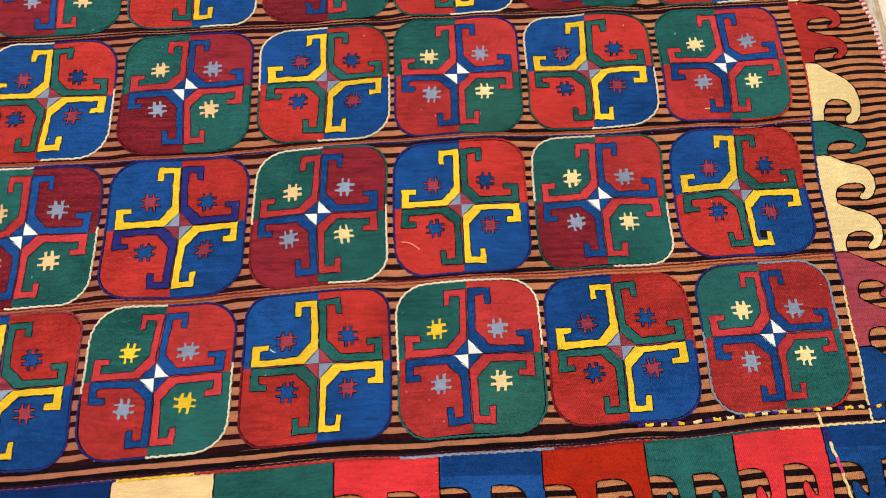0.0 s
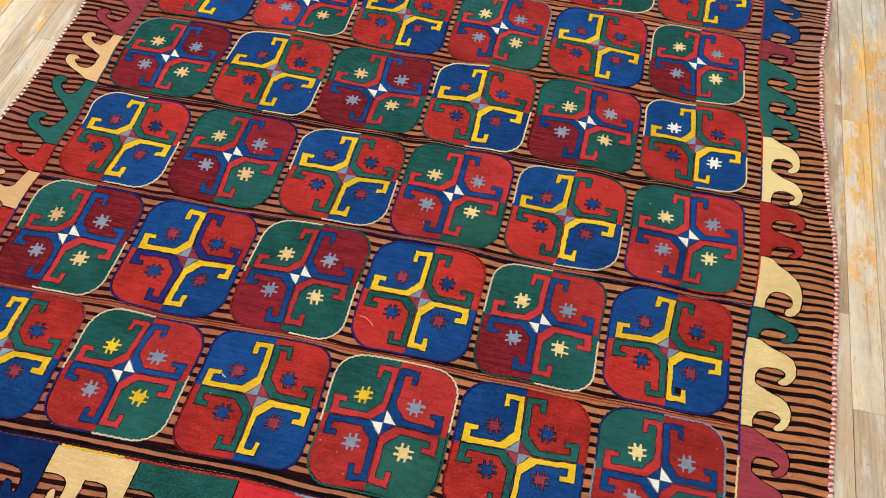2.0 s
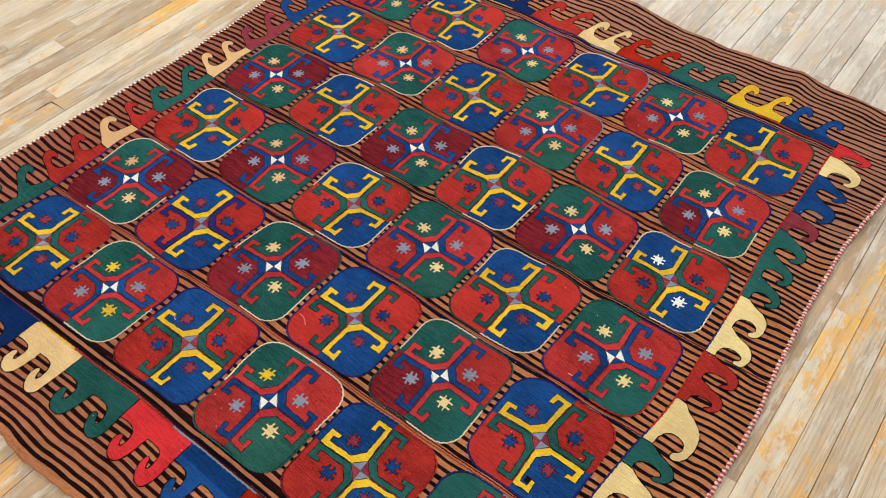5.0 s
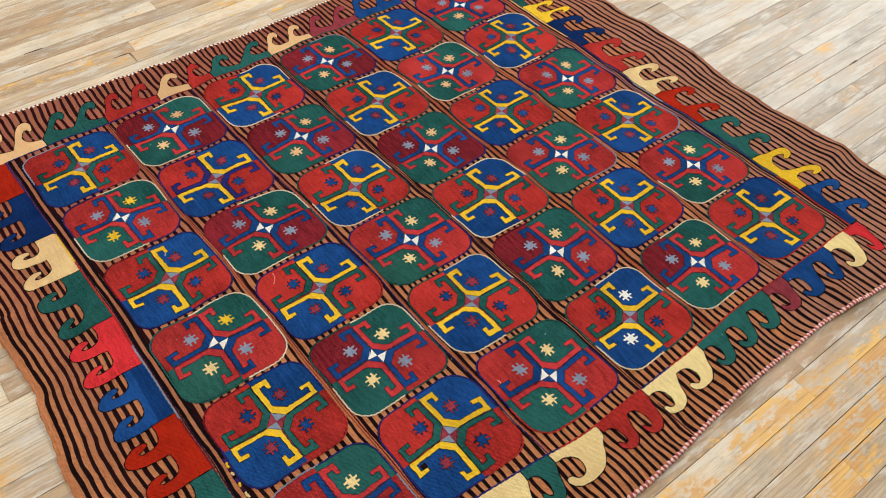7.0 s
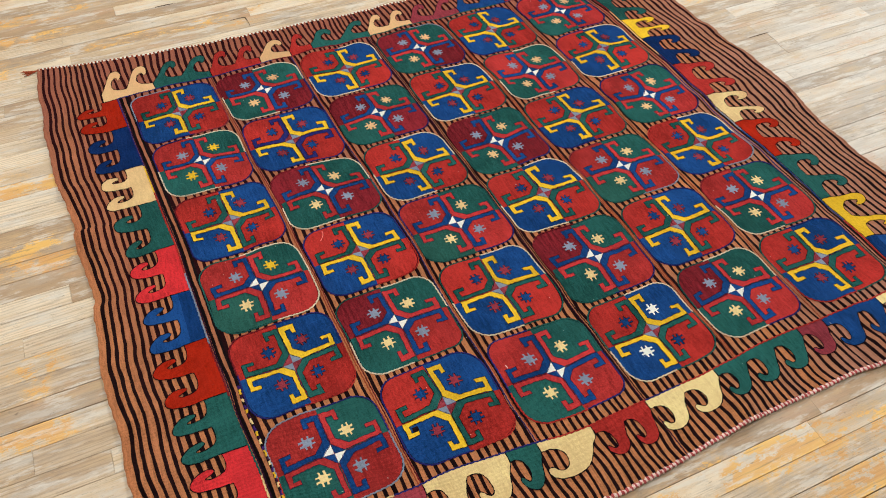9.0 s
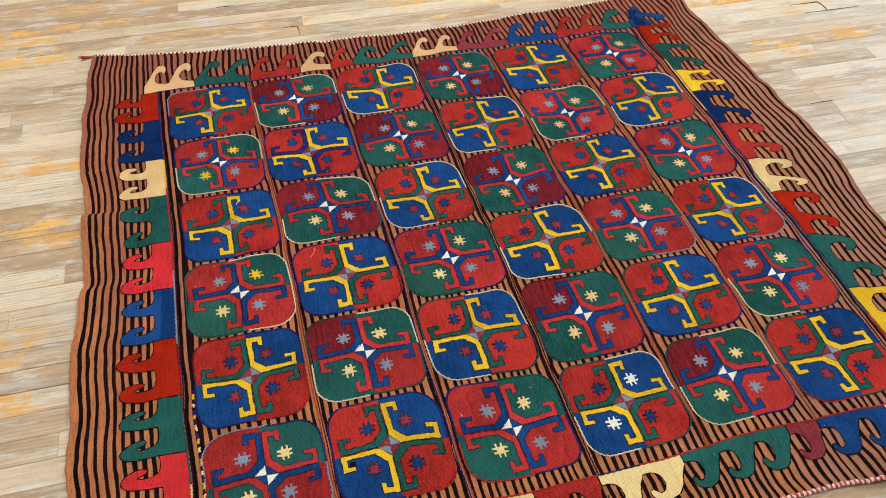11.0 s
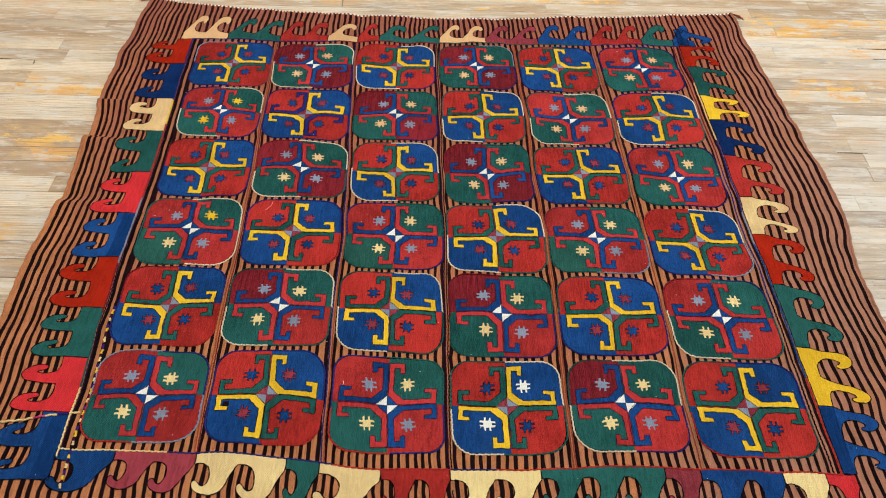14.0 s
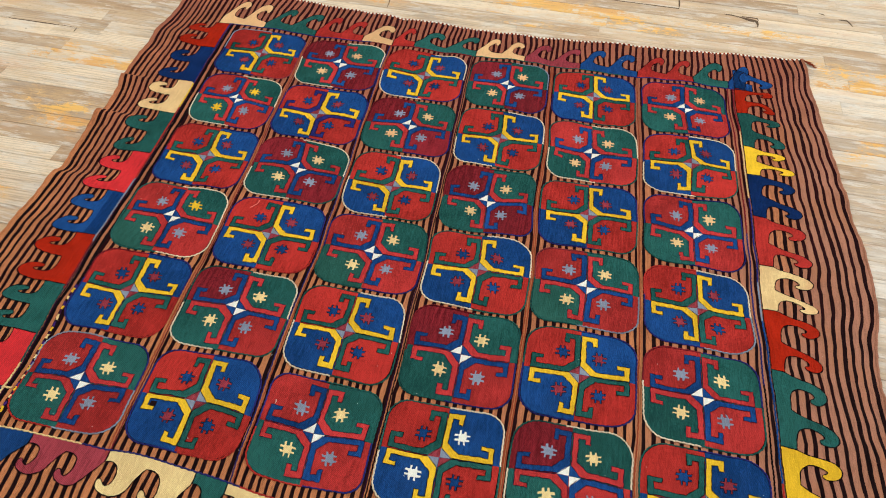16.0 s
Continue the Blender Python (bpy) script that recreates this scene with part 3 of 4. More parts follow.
def cord(name, path, radius, lift, materials, parent, label="", closed=False, stitch=0.007, depth=0.35, sides=6, split=(), twist=0):
    """A chain-stitched cord along a path on the cloth, as a row of small swellings. split: fractions at which the next material begins."""
    pts = [np.array(p) for p in path]
    if closed:
        pts.append(pts[0])
    seg = [np.linalg.norm(b - a) for a, b in zip(pts, pts[1:])]
    total = sum(seg)
    count = max(6, int(total / stitch * 4))
    s = np.linspace(0, total, count + 1)
    cum = np.concatenate([[0], np.cumsum(seg)])
    uu = np.interp(s, cum, [p[0] for p in pts])
    vv = np.interp(s, cum, [p[1] for p in pts])
    got = lay((uu + UE) / DU, (vv - VB) / DV)
    c, nrm = got[:, :3] + got[:, 3:] * lift, got[:, 3:]
    t = np.gradient(c, axis=0)
    t /= np.linalg.norm(t, axis=1, keepdims=True) + 1e-9
    side = np.cross(t, nrm)
    ph = np.arange(count + 1) * (2 * math.pi / 4)
    r = radius * (1 - depth * (0.5 - 0.5 * np.cos(ph)))
    sway = radius * 0.25 * np.sin(ph * 0.5 + 0.7)
    rings, norms = [], []
    for k in range(sides):
        a = math.pi * k / (sides - 1)
        d = side * math.cos(a) + nrm * math.sin(a)
        rings.append(c + side * (r * math.cos(a) + sway)[:, None] + nrm * (0.8 * r * math.sin(a))[:, None])
        norms.append(d)
    verts = np.stack(rings, 1).reshape(-1, 3)
    norms = np.stack(norms, 1).reshape(-1, 3)
    me = bpy.data.meshes.new(name)
    faces = [(a * sides + k, (a + 1) * sides + k, (a + 1) * sides + k + 1, a * sides + k + 1) for a in range(count) for k in range(sides - 1)]
    me.from_pydata(verts.tolist(), [], faces)
    for m in materials:
        me.materials.append(m)
    if split:
        idx = [sum(a / count >= f for f in split) % len(materials) for a in range(count) for k in range(sides - 1)]
        me.polygons.foreach_set("material_index", idx)
    if twist:
        me.polygons.foreach_set("material_index", [int(twist * a / count + 0.3 * k / (sides - 1)) % len(materials) for a in range(count) for k in range(sides - 1)])
    me.polygons.foreach_set("use_smooth", [True] * len(me.polygons))
    me.normals_split_custom_set_from_vertices(norms.tolist())
    ob = new(name, me)
    ob.parent = parent
    return tagged(ob, label)


rug = tagged(new("kilim_rug"), "old red, blue and green wool kilim lying rumpled on floor", "rug")

# ground cloth with its underside and thickness at the rim
verts = (GRID[..., :3]).reshape(-1, 3).tolist()
norms = GRID[..., 3:].reshape(-1, 3).tolist()
row = NV + 1
faces = []
for i in range(NU):
    for j in range(NV):
        a, b, c, d = i * row + j, (i + 1) * row + j, (i + 1) * row + j + 1, i * row + j + 1
        faces += [(a, b, d), (b, c, d)]
ring = [(i, 0) for i in range(NU)] + [(NU, j) for j in range(NV)] + [(i, NV) for i in range(NU, 0, -1)] + [(0, j) for j in range(NV, 0, -1)]
n0, mring = len(verts), len(ring)
for i, j in ring:
    g = GRID[i, j]
    verts.append(g[:3].tolist())
    norms.append([g[0], g[1], 0.2])
for i, j in ring:
    g = GRID[i, j]
    verts.append([g[0], g[1], max(g[2] - 0.003, 0.0004)])
    norms.append([g[0], g[1], 0.0])
for k in range(mring):
    l = (k + 1) % mring
    faces.append((n0 + k, n0 + mring + k, n0 + mring + l, n0 + l))
finish("ground_cloth", verts, norms, faces, WOOL["tan"], rug, "tan-brown wool ground cloth")

# dark weft stripes, one by one, a little uneven in width
rs = random.Random(5)
STEPS = 96
# each woven panel has its own spacing: from, to, spacing in metres
STRIPED = [(-UE + 0.01, -UF, 0.0187), (-UF, -2 * PX, 0.0200), (-2 * PX, -PX, 0.0196), (-PX, 0.0, 0.0170), (0.0, PX, 0.0192), (PX, 2 * PX, 0.0187), (2 * PX, UF, 0.0187), (UF, UE - 0.006, 0.0182)]
for start, end, spacing in STRIPED:
    count = round((end - start) / spacing)
    for n in range(count):
        u = start + (n + 0.3 + rs.uniform(-0.08, 0.08)) * (end - start) / count
        w = spacing * (0.42 + rs.uniform(-0.08, 0.08)) * (1.06 if u < -UF else 1.0)
        vs = [VB + 0.002 + (VT - VB - 0.004) * k / STEPS for k in range(STEPS + 1)]
        lefts, rights, sway = [], [], 0.0
        for k in range(STEPS + 1):
            v = vs[k]
            # the embroidery has pulled the loose ends of the weft into shared waves
            loose = 0.0024 + 0.0050 * min(max((abs(v) - 0.70) / 0.12, 0.0), 1.0) + (0.0026 if u > UF else 0.0)
            pull = loose * noise.noise((u * 7.0, v * 15.0, 2.0))
            sway = 0.8 * sway + rs.uniform(-0.0007, 0.0007)
            lefts.append(u + pull + sway + rs.uniform(-0.0006, 0.0006))
            rights.append(u + pull + w + sway + rs.uniform(-0.0008, 0.0008))
        quads = [[(lefts[k], vs[k]), (rights[k], vs[k]), (rights[k + 1], vs[k + 1]), (lefts[k + 1], vs[k + 1])] for k in range(STEPS)]
        cloth("stripe", quads, 0.0004, WOOL["sepia"], rug, drop=0, convex=True)

# ---------------------------------------------------------------- medallions
HW, HH, RAD = 0.1235, 0.1150, 0.047


def rounded(w, h, r, n=7):
    out = []
    for cx, cy, a0 in ((w - r, h - r, 0), (r - w, h - r, 90), (r - w, r - h, 180), (w - r, r - h, 270)):
        out += [(cx + r * math.cos(radians(a0 + 90 * k / n)), cy + r * math.sin(radians(a0 + 90 * k / n))) for k in range(n + 1)]
    return out


def quarter(w, h, r, n=7):
    return [(0, 0), (w, 0)] + [(w - r + r * math.cos(radians(90 * k / n)), h - r + r * math.sin(radians(90 * k / n))) for k in range(n + 1)] + [(0, h)]


E0 = 0.0012
BAND = [(.023, E0), (.110, E0), (.1105, .038), (.083, .0385), (.0835, .0285), (.099, .028), (.0985, .0130), (.037, .0128), (.0132, .035), (.0132, .090),
        (.0265, .090), (.0270, .078), (.0372, .0775), (.0372, .1035), (E0, .103), (E0, .023)]


def star(r):
    a, b, c, d = 0.0163, 0.0090, 0.0074, 0.0034
    out = []
    for k in range(4):
        co, si = (1, 0, -1, 0)[k], (0, 1, 0, -1)[k]
        for x, y in [(b, -c), (a, -c), (a, -d), (b, -d), (b, d), (a, d), (a, c), (b, c)]:
            x, y = x + r.uniform(-.0016, .0014), y + r.uniform(-.0011, .0011)
            out.append((x * co - y * si, x * si + y * co))
    return out


def contour(name, shapes, width, lift, parent, closed=True, colour="black"):
    """Thin dark outlines, in one part."""
    verts, norms, faces = [], [], []
    for shape in shapes:
        pts = []
        for k in range(0 if closed else 1, len(shape)):
            a, b = np.array(shape[k - 1]), np.array(shape[k])
            m = max(1, int(np.linalg.norm(b - a) / 0.008))
            pts += [a + (b - a) * s / m for s in range(m)]
        pts = np.array(pts)
        got = lay((pts[:, 0] + UE) / DU, (pts[:, 1] - VB) / DV)
        c = got[:, :3] + got[:, 3:] * lift
        t = np.roll(c, -1, 0) - np.roll(c, 1, 0) if closed else np.gradient(c, axis=0)
        t /= np.linalg.norm(t, axis=1, keepdims=True) + 1e-9
        side = np.cross(t, got[:, 3:]) * width / 2 * (0.95 + 0.4 * np.sin(np.arange(len(pts)) * 2.3 + np.sin(np.arange(len(pts)) * 0.7) * 3))[:, None]
        n, m = len(verts), len(pts)
        verts += (c - side).tolist() + (c + side).tolist()
        norms += got[:, 3:].tolist() * 2
        faces += [(n + k, n + m + k, n + m + (k + 1) % m, n + (k + 1) % m) for k in range(m if closed else m - 1)]
    return finish(name, verts, norms, faces, WOOL[colour], parent, f"thin {colour} contour stitching")


# what sets single medallions apart: quadrants are named by their corner (nw, ne, sw, se)
DARKQ = {(1, 5): ("nw", "se"), (2, 4): ("nw", "se"), (3, 5): ("nw", "se"), (1, 3): ("nw", "se"), (1, 1): ("nw",), (3, 3): ("nw", "se"), (3, 1): ("nw",), (4, 0): ("nw",)}
STARC = {(3, 0): {"ne": "white", "sw": "white"}, (0, 2): {"ne": "yellow"}, (0, 4): {"ne": "yellow", "sw": "yellow"}}
# chain-stitch outlines: colours of the north-east, north-west, south-west and south-east quarters, row by row from the south
ROUND = [
    "violet grey red grey, violet violet violet red, green violet red violet, ecru green ecru green, ecru green ecru violet, violet green red green",
    "violet maroon violet red, ecru green ecru green, ecru green ecru green, green maroon green violet, violet green violet violet, violet maroon ecru green",
    "ecru green green ecru, violet violet violet red, green violet green violet, ecru green ecru green, green mauve green grey, ecru red violet grey",
    "violet maroon violet violet, ecru maroon ecru green, ecru green ecru green, green maroon green violet, violet green violet green, violet violet green violet",
    "ecru violet ecru violet, violet violet violet violet, green maroon green violet, ecru green ecru green, ecru green ecru green, ecru violet ecru green",
    "violet grey violet mauve, ecru maroon ecru violet, ecru red ecru violet, grey green green violet, violet green violet green, violet violet green violet",
]
QUADS = {"ne": (1, 1), "nw": (-1, 1), "sw": (-1, -1), "se": (1, -1)}
KIND_A = {"nw": ("crimson", "blue", "grey", "white"), "se": ("crimson", "blue", "grey", "white"), "ne": ("green", "cerise", "cream", "blue"), "sw": ("green", "cerise", "cream", "blue")}
KIND_B = {"nw": ("red", "green", "blue", "mauve"), "se": ("red", "green", "blue", "mauve"), "ne": ("blue", "yellow", "rose", "grey"), "sw": ("blue", "yellow", "rose", "grey")}


def medallion(i, j):
    r = random.Random(100 * i + j)
    cu, cv = (i - 2.5) * PX, (j - 2.5) * PY
    kx, ky = r.uniform(0.975, 1.015), r.uniform(0.975, 1.015)
    if (i, j) == (0, 0):
        ky *= 0.955
    warp = [r.uniform(-0.0016, 0.0016) for _ in range(4)]

    def at(shape, sx=1, sy=1):
        return [(cu + kx * sx * a + warp[0] * math.sin(30 * b + warp[1] * 900), cv + ky * sy * b + warp[2] * math.sin(30 * a + warp[3] * 900)) for a, b in shape]

    rad = RAD + r.uniform(-0.008, 0.009)
    kind = KIND_A if (i + j) % 2 == 0 else KIND_B
    base = cloth("medallion", [at(rounded(HW + 0.0015, HH + 0.0015, rad))], 0.0006, WOOL["black"], rug,
                 "medallion with white bow tie on red and green" if kind is KIND_A else "medallion with yellow hooks on blue and red")
    bands, stars = [], []
    for q, (sx, sy) in QUADS.items():
        ground, band, st, facet = kind[q]
        if (i, j) == (1, 4) and band == "green":
            band = "violet"
        if q in DARKQ.get((i, j), ()):
            ground = "maroon"
        if (i, j, q) in ((0, 2, "sw"), (2, 2, "sw"), (2, 0, "se"), (4, 2, "sw")):
            ground = "teal" if ground == "green" else ground
        st = STARC.get((i, j), {}).get(q, st)
        cloth("quadrant", [at(quarter(HW, HH, rad), sx, sy)], 0.0012, WOOL[ground], base)
        shape = at([(a + r.uniform(-.0009, .0009), b + r.uniform(-.0009, .0009)) for a, b in BAND], sx, sy)
        shape = woven(shape, amount=0.0009, seed=i * 60 + j * 9 + len(bands))
        cloth("hooked_band", [shape], 0.0018, WOOL[band], base)
        bands.append(shape)
        ca, cb = 0.043 + r.uniform(-.003, .003), 0.048 + r.uniform(-.003, .003)
        tw = radians(r.uniform(-7, 7))
        shape = at([(ca + a * math.cos(tw) - b * math.sin(tw), cb + a * math.sin(tw) + b * math.cos(tw)) for a, b in star(r)], sx, sy)
        cloth("star", [shape], 0.0019, WOOL[st], base)
        if st not in ("white", "cream", "grey", "yellow"):
            stars.append(shape)
        cloth("centre_facet", [at([(0.0006, 0.0006), (0.0245, 0.0006), (0.014, 0.0115), (0.0006, 0.0235)], sx, sy)], 0.0021, WOOL[facet], base)
    if (i, j) == (1, 0):
        cloth("darn", [at([(-.094, -.0165), (-.080, -.0165), (-.080, -.0275), (-.094, -.0275)])], 0.0027, WOOL["sepia"], base, "small dark brown darn", drop=0)
    if kind is KIND_A:
        contour("contour", bands + stars, 0.0013, 0.0023, base, colour="plum")
    else:
        contour("contour", bands + stars, 0.0013, 0.0023, base)
    loop = rounded(HW + 0.002, HH + 0.002, rad)
    pts = at([(HW + 0.002, 0)] + loop + [(HW + 0.002, 0)])
    cuts = [k / 4 + r.uniform(-0.02, 0.02) for k in (1, 2, 3)]
    cord("outline_cord", pts, 0.0022, 0.0012, [WOOL[c] for c in ROUND[j].split(", ")[i].split()], base, "chain-stitched outline in coloured wool", stitch=0.0065, sides=5, split=cuts)


for i in range(6):
    for j in range(6):
        medallion(i, j)

# ---------------------------------------------------------------- hooked border
# one period of the wave, each side in its own manner
BREAKER = [(1.0, .27), (.94, .34), (.88, .47), (.84, .62), (.80, .80), (.72, .93), (.59, 1.0), (.44, .985), (.32, .90), (.265, .79), (.28, .69), (.34, .65), (.395, .67), (.42, .725), (.475, .755),
           (.545, .715), (.60, .62), (.61, .51), (.57, .41), (.48, .335), (.34, .295), (.18, .28), (.0, .27)]
SLENDER = [(1.0, .40), (.995, .55), (.98, .75), (.93, .92), (.80, 1.0), (.64, .995), (.49, .93), (.375, .83), (.32, .69), (.355, .59), (.46, .585), (.53, .68), (.59, .76), (.64, .72),
           (.65, .62), (.615, .51), (.54, .435), (.40, .40), (.2, .39), (.0, .40)]
HANGING = [(1.0, .25), (.95, .32), (.87, .43), (.79, .58), (.70, .78), (.57, .92), (.40, .99), (.20, .985), (.05, .915), (-.03, .80), (-.025, .69), (.04, .64), (.10, .675), (.14, .75),
           (.21, .79), (.30, .745), (.365, .60), (.365, .43), (.30, .30), (.15, .24), (.0, .25)]
PROFILE = {"bottom": HANGING, "left": SLENDER, "top": BREAKER, "right": BREAKER}
# how far the hooks lean, the first of a block and the others
LEAN = {"bottom": ((-0.08, 0.06), (-0.08, 0.06)), "left": ((-0.04, 0.06), (-0.12, 0.0)), "top": ((0.32, 0.58), (0.32, 0.58)), "right": ((0.20, 0.34), (-0.06, 0.10))}


def foot(u):
    """The lower edge of the field, which rises towards the west."""
    return FB + float(np.interp(u, [-0.83, -0.66, -0.42, -0.25], [0.019, 0.017, 0.008, 0.0]))


def border_block(side, s0, s1, hooks, colour, reach, phase):
    """A block with breaking-wave hooks. s runs along the side; the waves curl towards falling s."""
    w = (s1 - s0) / hooks
    put = {"bottom": lambda s, o: (s, foot(s) - o), "left": lambda s, o: (-UF - o, -s), "top": lambda s, o: (-s, FT + o), "right": lambda s, o: (UF + o, s)}[side]
    r = random.Random(phase)
    pts = [(s0, 0.0), (s1, 0.0)]
    for k in range(hooks - 1, -1, -1):
        hk, lean = r.uniform(0.94, 1.04), r.uniform(*LEAN[side][k > 0])
        for a, b in PROFILE[side]:
            a2 = a + r.uniform(-0.012, 0.012) - lean * max(b - 0.3, 0.0)
            pts.append((s0 + w * (k + (min(max(a2, 0.004), 0.996) if b < 0.45 else a2)), reach * hk * b))
    pts.append((s0, reach * PROFILE[side][-1][1]))
    # round the corners of the hooks
    line, soft = pts[1:], [pts[1]]
    for (ax, ay), (bx, by) in zip(line, line[1:]):
        soft += [(0.75 * ax + 0.25 * bx, 0.75 * ay + 0.25 * by), (0.25 * ax + 0.75 * bx, 0.25 * ay + 0.75 * by)]
    pts = [pts[0]] + soft + [pts[-1]]
    shape = woven([put(*p) for p in pts][::-1], 0.005, 0.0005, phase)[::-1]
    ob = cloth("border_block", [shape], 0.0013, WOOL[colour], rug, f"{colour} border block with {hooks} wave hook{'s' if hooks > 1 else ''}")
    contour("contour", [shape], 0.0021, 0.0017, ob)
    if (side, colour) in (("left", "blue"), ("right", "blue")) and hooks == 2:
        inner = [put(s0 + 0.003, 0.001), put(s1 - 0.003, 0.001), put(s1 - 0.003, reach * 0.27), put(s0 + 0.003, reach * 0.25)]
        cloth("dark_band", [woven(inner, seed=phase)], 0.0016, WOOL["midblue"], ob, "darker blue yarn along the base", drop=0)
    return ob


def border(side, edges, spec, reach):
    for k, (colour, hooks) in enumerate(spec):
        if hooks:
            border_block(side, edges[k], edges[k + 1], hooks, colour, reach, hash_of(side, k))


def hash_of(side, k):
    return {"bottom": 11, "left": 37, "top": 53, "right": 71}[side] * 100 + k


def u_at(x, y):
    return x + 0.013 - SHEAR * y


# along the bottom from west to east, along the right side from south to north (v), along the top from east to west, along the left from north to south
border("bottom", [u_at(x, -0.79) for x in (-.80, -.678, -.507, -.318, -.251, -.123, .018, .21, .471, .545, .712, .797, .862)],
       [("blue", 1), ("mauve", 2), ("cream", 2), ("green", 1), ("cream", 1), ("red", 2), ("cream", 2), ("green", 3), ("mauve", 1), ("blue", 2), ("cream", 1), ("scarlet", 1)], 0.102)
border("right", [y + 0.0335 for y in (-.797, -.642, -.483, -.299, -.124, .012, .18, .332, .45, .601, .726, .80)],
       [("blue", 2), ("yellow", 2), ("green", 2), ("rust", 2), ("cream", 2), ("red", 2), ("navy", 2), ("yellow", 2), ("green", 2), ("rust", 2), ("blue", 1)], 0.113)
border("top", [-u_at(x, 0.73) for x in (.828, .757, .652, .485, .308, .127, -.031, -.236, -.307, -.403, -.566, -.747, -.905)],
       [("blue", 1), ("green", 1), ("red", 2), ("blue", 2), ("mauve", 2), ("cream", 2), ("green", 2), ("red", 1), ("cream", 1), ("red", 2), ("green", 2), ("cream", 2)], 0.106)
border("left", [-(y + 0.0335) for y in (.7195, .575, .386, .236, .062, -.102, -.261, -.420, -.556, -.697, -.86)],
       [("rust", 2), ("navy", 2), ("cream", 2), ("green", 2), ("scarlet", 2), ("blue", 2), ("rust", 2), ("green", 2), ("scarlet", 2), ("blue", 2)], 0.132)

# ---------------------------------------------------------------- seams, field frame and selvages
SEAMS = [(-2, "brick", "maroon"), (-1, "violet", "brick"), (0, "plum", "black"), (1, "brick", "brick"), (2, "brick", "tan")]
for k, c1, c2 in SEAMS:
    for d, c, lo, hi in [(-0.0028, c1, FB, FT), (0.0028, c2, FB, FT)] + ([(0.0, c1, VB + 0.006, FB - 0.05), (0.0, c1, FT + 0.11, VT - 0.006)] if k == 0 else []):
        cord("seam_cord", [(k * PX + d, lo), (k * PX + d, hi)], 0.0017, 0.0006, [WOOL[c]], rug, "stitched seam between the rug's panels", stitch=0.008, sides=5)
cord("field_cord", [(-UF, FB), (-UF, FT)], 0.0024, 0.001, [WOOL[c] for c in ("cream", "green", "maroon", "grey", "red", "yellow", "violet")], rug, "cord edging the field", split=(.11, .24, .34, .5, .70, .775), sides=5)
cord("field_cord", [(UF - 0.004, FB), (UF - 0.004, FT)], 0.0024, 0.001, [WOOL[c] for c in ("red", "blue", "grey", "violet", "cream", "maroon")], rug, "cord edging the field", split=(.15, .42, .5, .68, .86), sides=5)
cord("field_cord", [(u, foot(u)) for u in (-UF, -0.66, -0.54, -0.42, -0.33, -0.25, UF)], 0.0024, 0.001, [WOOL[c] for c in ("cream", "violet", "red", "violet", "red")], rug, "cord edging the field", split=(.14, .35, .5, .56), sides=5)
cord("field_cord", [(-UF, FT), (UF, FT)], 0.0022, 0.001, [WOOL[c] for c in ("violet", "maroon", "green", "violet")], rug, "cord edging the field", split=(.3, .5, .8), sides=5)
for lo, hi, c in ((0.0070, 0.0135, "black"), (0.0215, 0.0290, "black")):
    edge = [(-UF + lo, FB + (FT - FB) * k / 60) for k in range(61)] + [(-UF + hi, FT - (FT - FB) * k / 60) for k in range(61)]
    cloth("dark_band", [woven(edge, 0.012, 0.0007, 3)], 0.0006, WOOL[c], rug, "dark woven band beside the field")
cord("seam_cord", [(UF - 0.02, FB), (UF - 0.02, FT)], 0.0022, 0.0006, [WOOL["black"], WOOL["violet"], WOOL["maroon"]], rug, "dark stitched seam beside the field", stitch=0.006, split=(.3, .6), sides=5)
cord("seam_cord", [(-UF + 0.0045, FB), (-UF + 0.0045, FT)], 0.0018, 0.0006, [WOOL["plum"]], rug, "dark plum seam beside the field", stitch=0.006, sides=5)
rs = random.Random(9)
cols, cuts = [], []
place = 0.0
for k, (c, part_of) in enumerate([("cream", 1.0), ("plum", 0.9), ("yellow", 1.1), ("purple", 1.0), ("black", 0.6)] * 9):
    cols.append(c)
    if k:
        cuts.append(place / 41.4)
    place += part_of * rs.uniform(0.8, 1.2)
cord("bead_cord", [(-UF + 0.0255, VB + 0.09), (-UF + 0.0255, FB + 0.40)], 0.0032, 0.001, [WOOL[c] for c in cols], rug, "wrapped cord of yellow, cream and purple wool", split=cuts, stitch=0.009, sides=5)
cols, cuts = [], []
for k in range(11):
    cols.append(("cream", "pink", "cream", "purple", "cream", "cream")[k % 6])
    if k:
        cuts.append(k / 11)
cord("bead_cord", [(-UE + 0.004, -0.70), (-UF - 0.09, -0.685), (-UF + 0.02, -0.662)], 0.003, 0.0026, [WOOL[c] for c in cols], rug, "thread of pink, cream and purple wool", split=cuts, stitch=0.01, sides=5)
# wrapped selvages: short cream and red turns along both cut ends
for v, r, n, c in ((VT, 0.0042, 330, ("white", "brick")), (VB, 0.0054, 400, ("blush", "dustyred"))):
    e = v - math.copysign(0.003, v)
    cord("selvage", [(-UE + 0.004, e), (UE - 0.004, e)], r, -0.001, [WOOL[k] for k in c], rug, "selvage wrapped in cream and red wool", twist=n, stitch=0.008, depth=0.2)
for u in (-UE + 0.003, UE - 0.003):
    cord("edge_fold", [(u, VB), (u, VT)], 0.004, -0.001, [WOOL["tan"]], rug, "folded brown wool edge", depth=0.1, stitch=0.02)


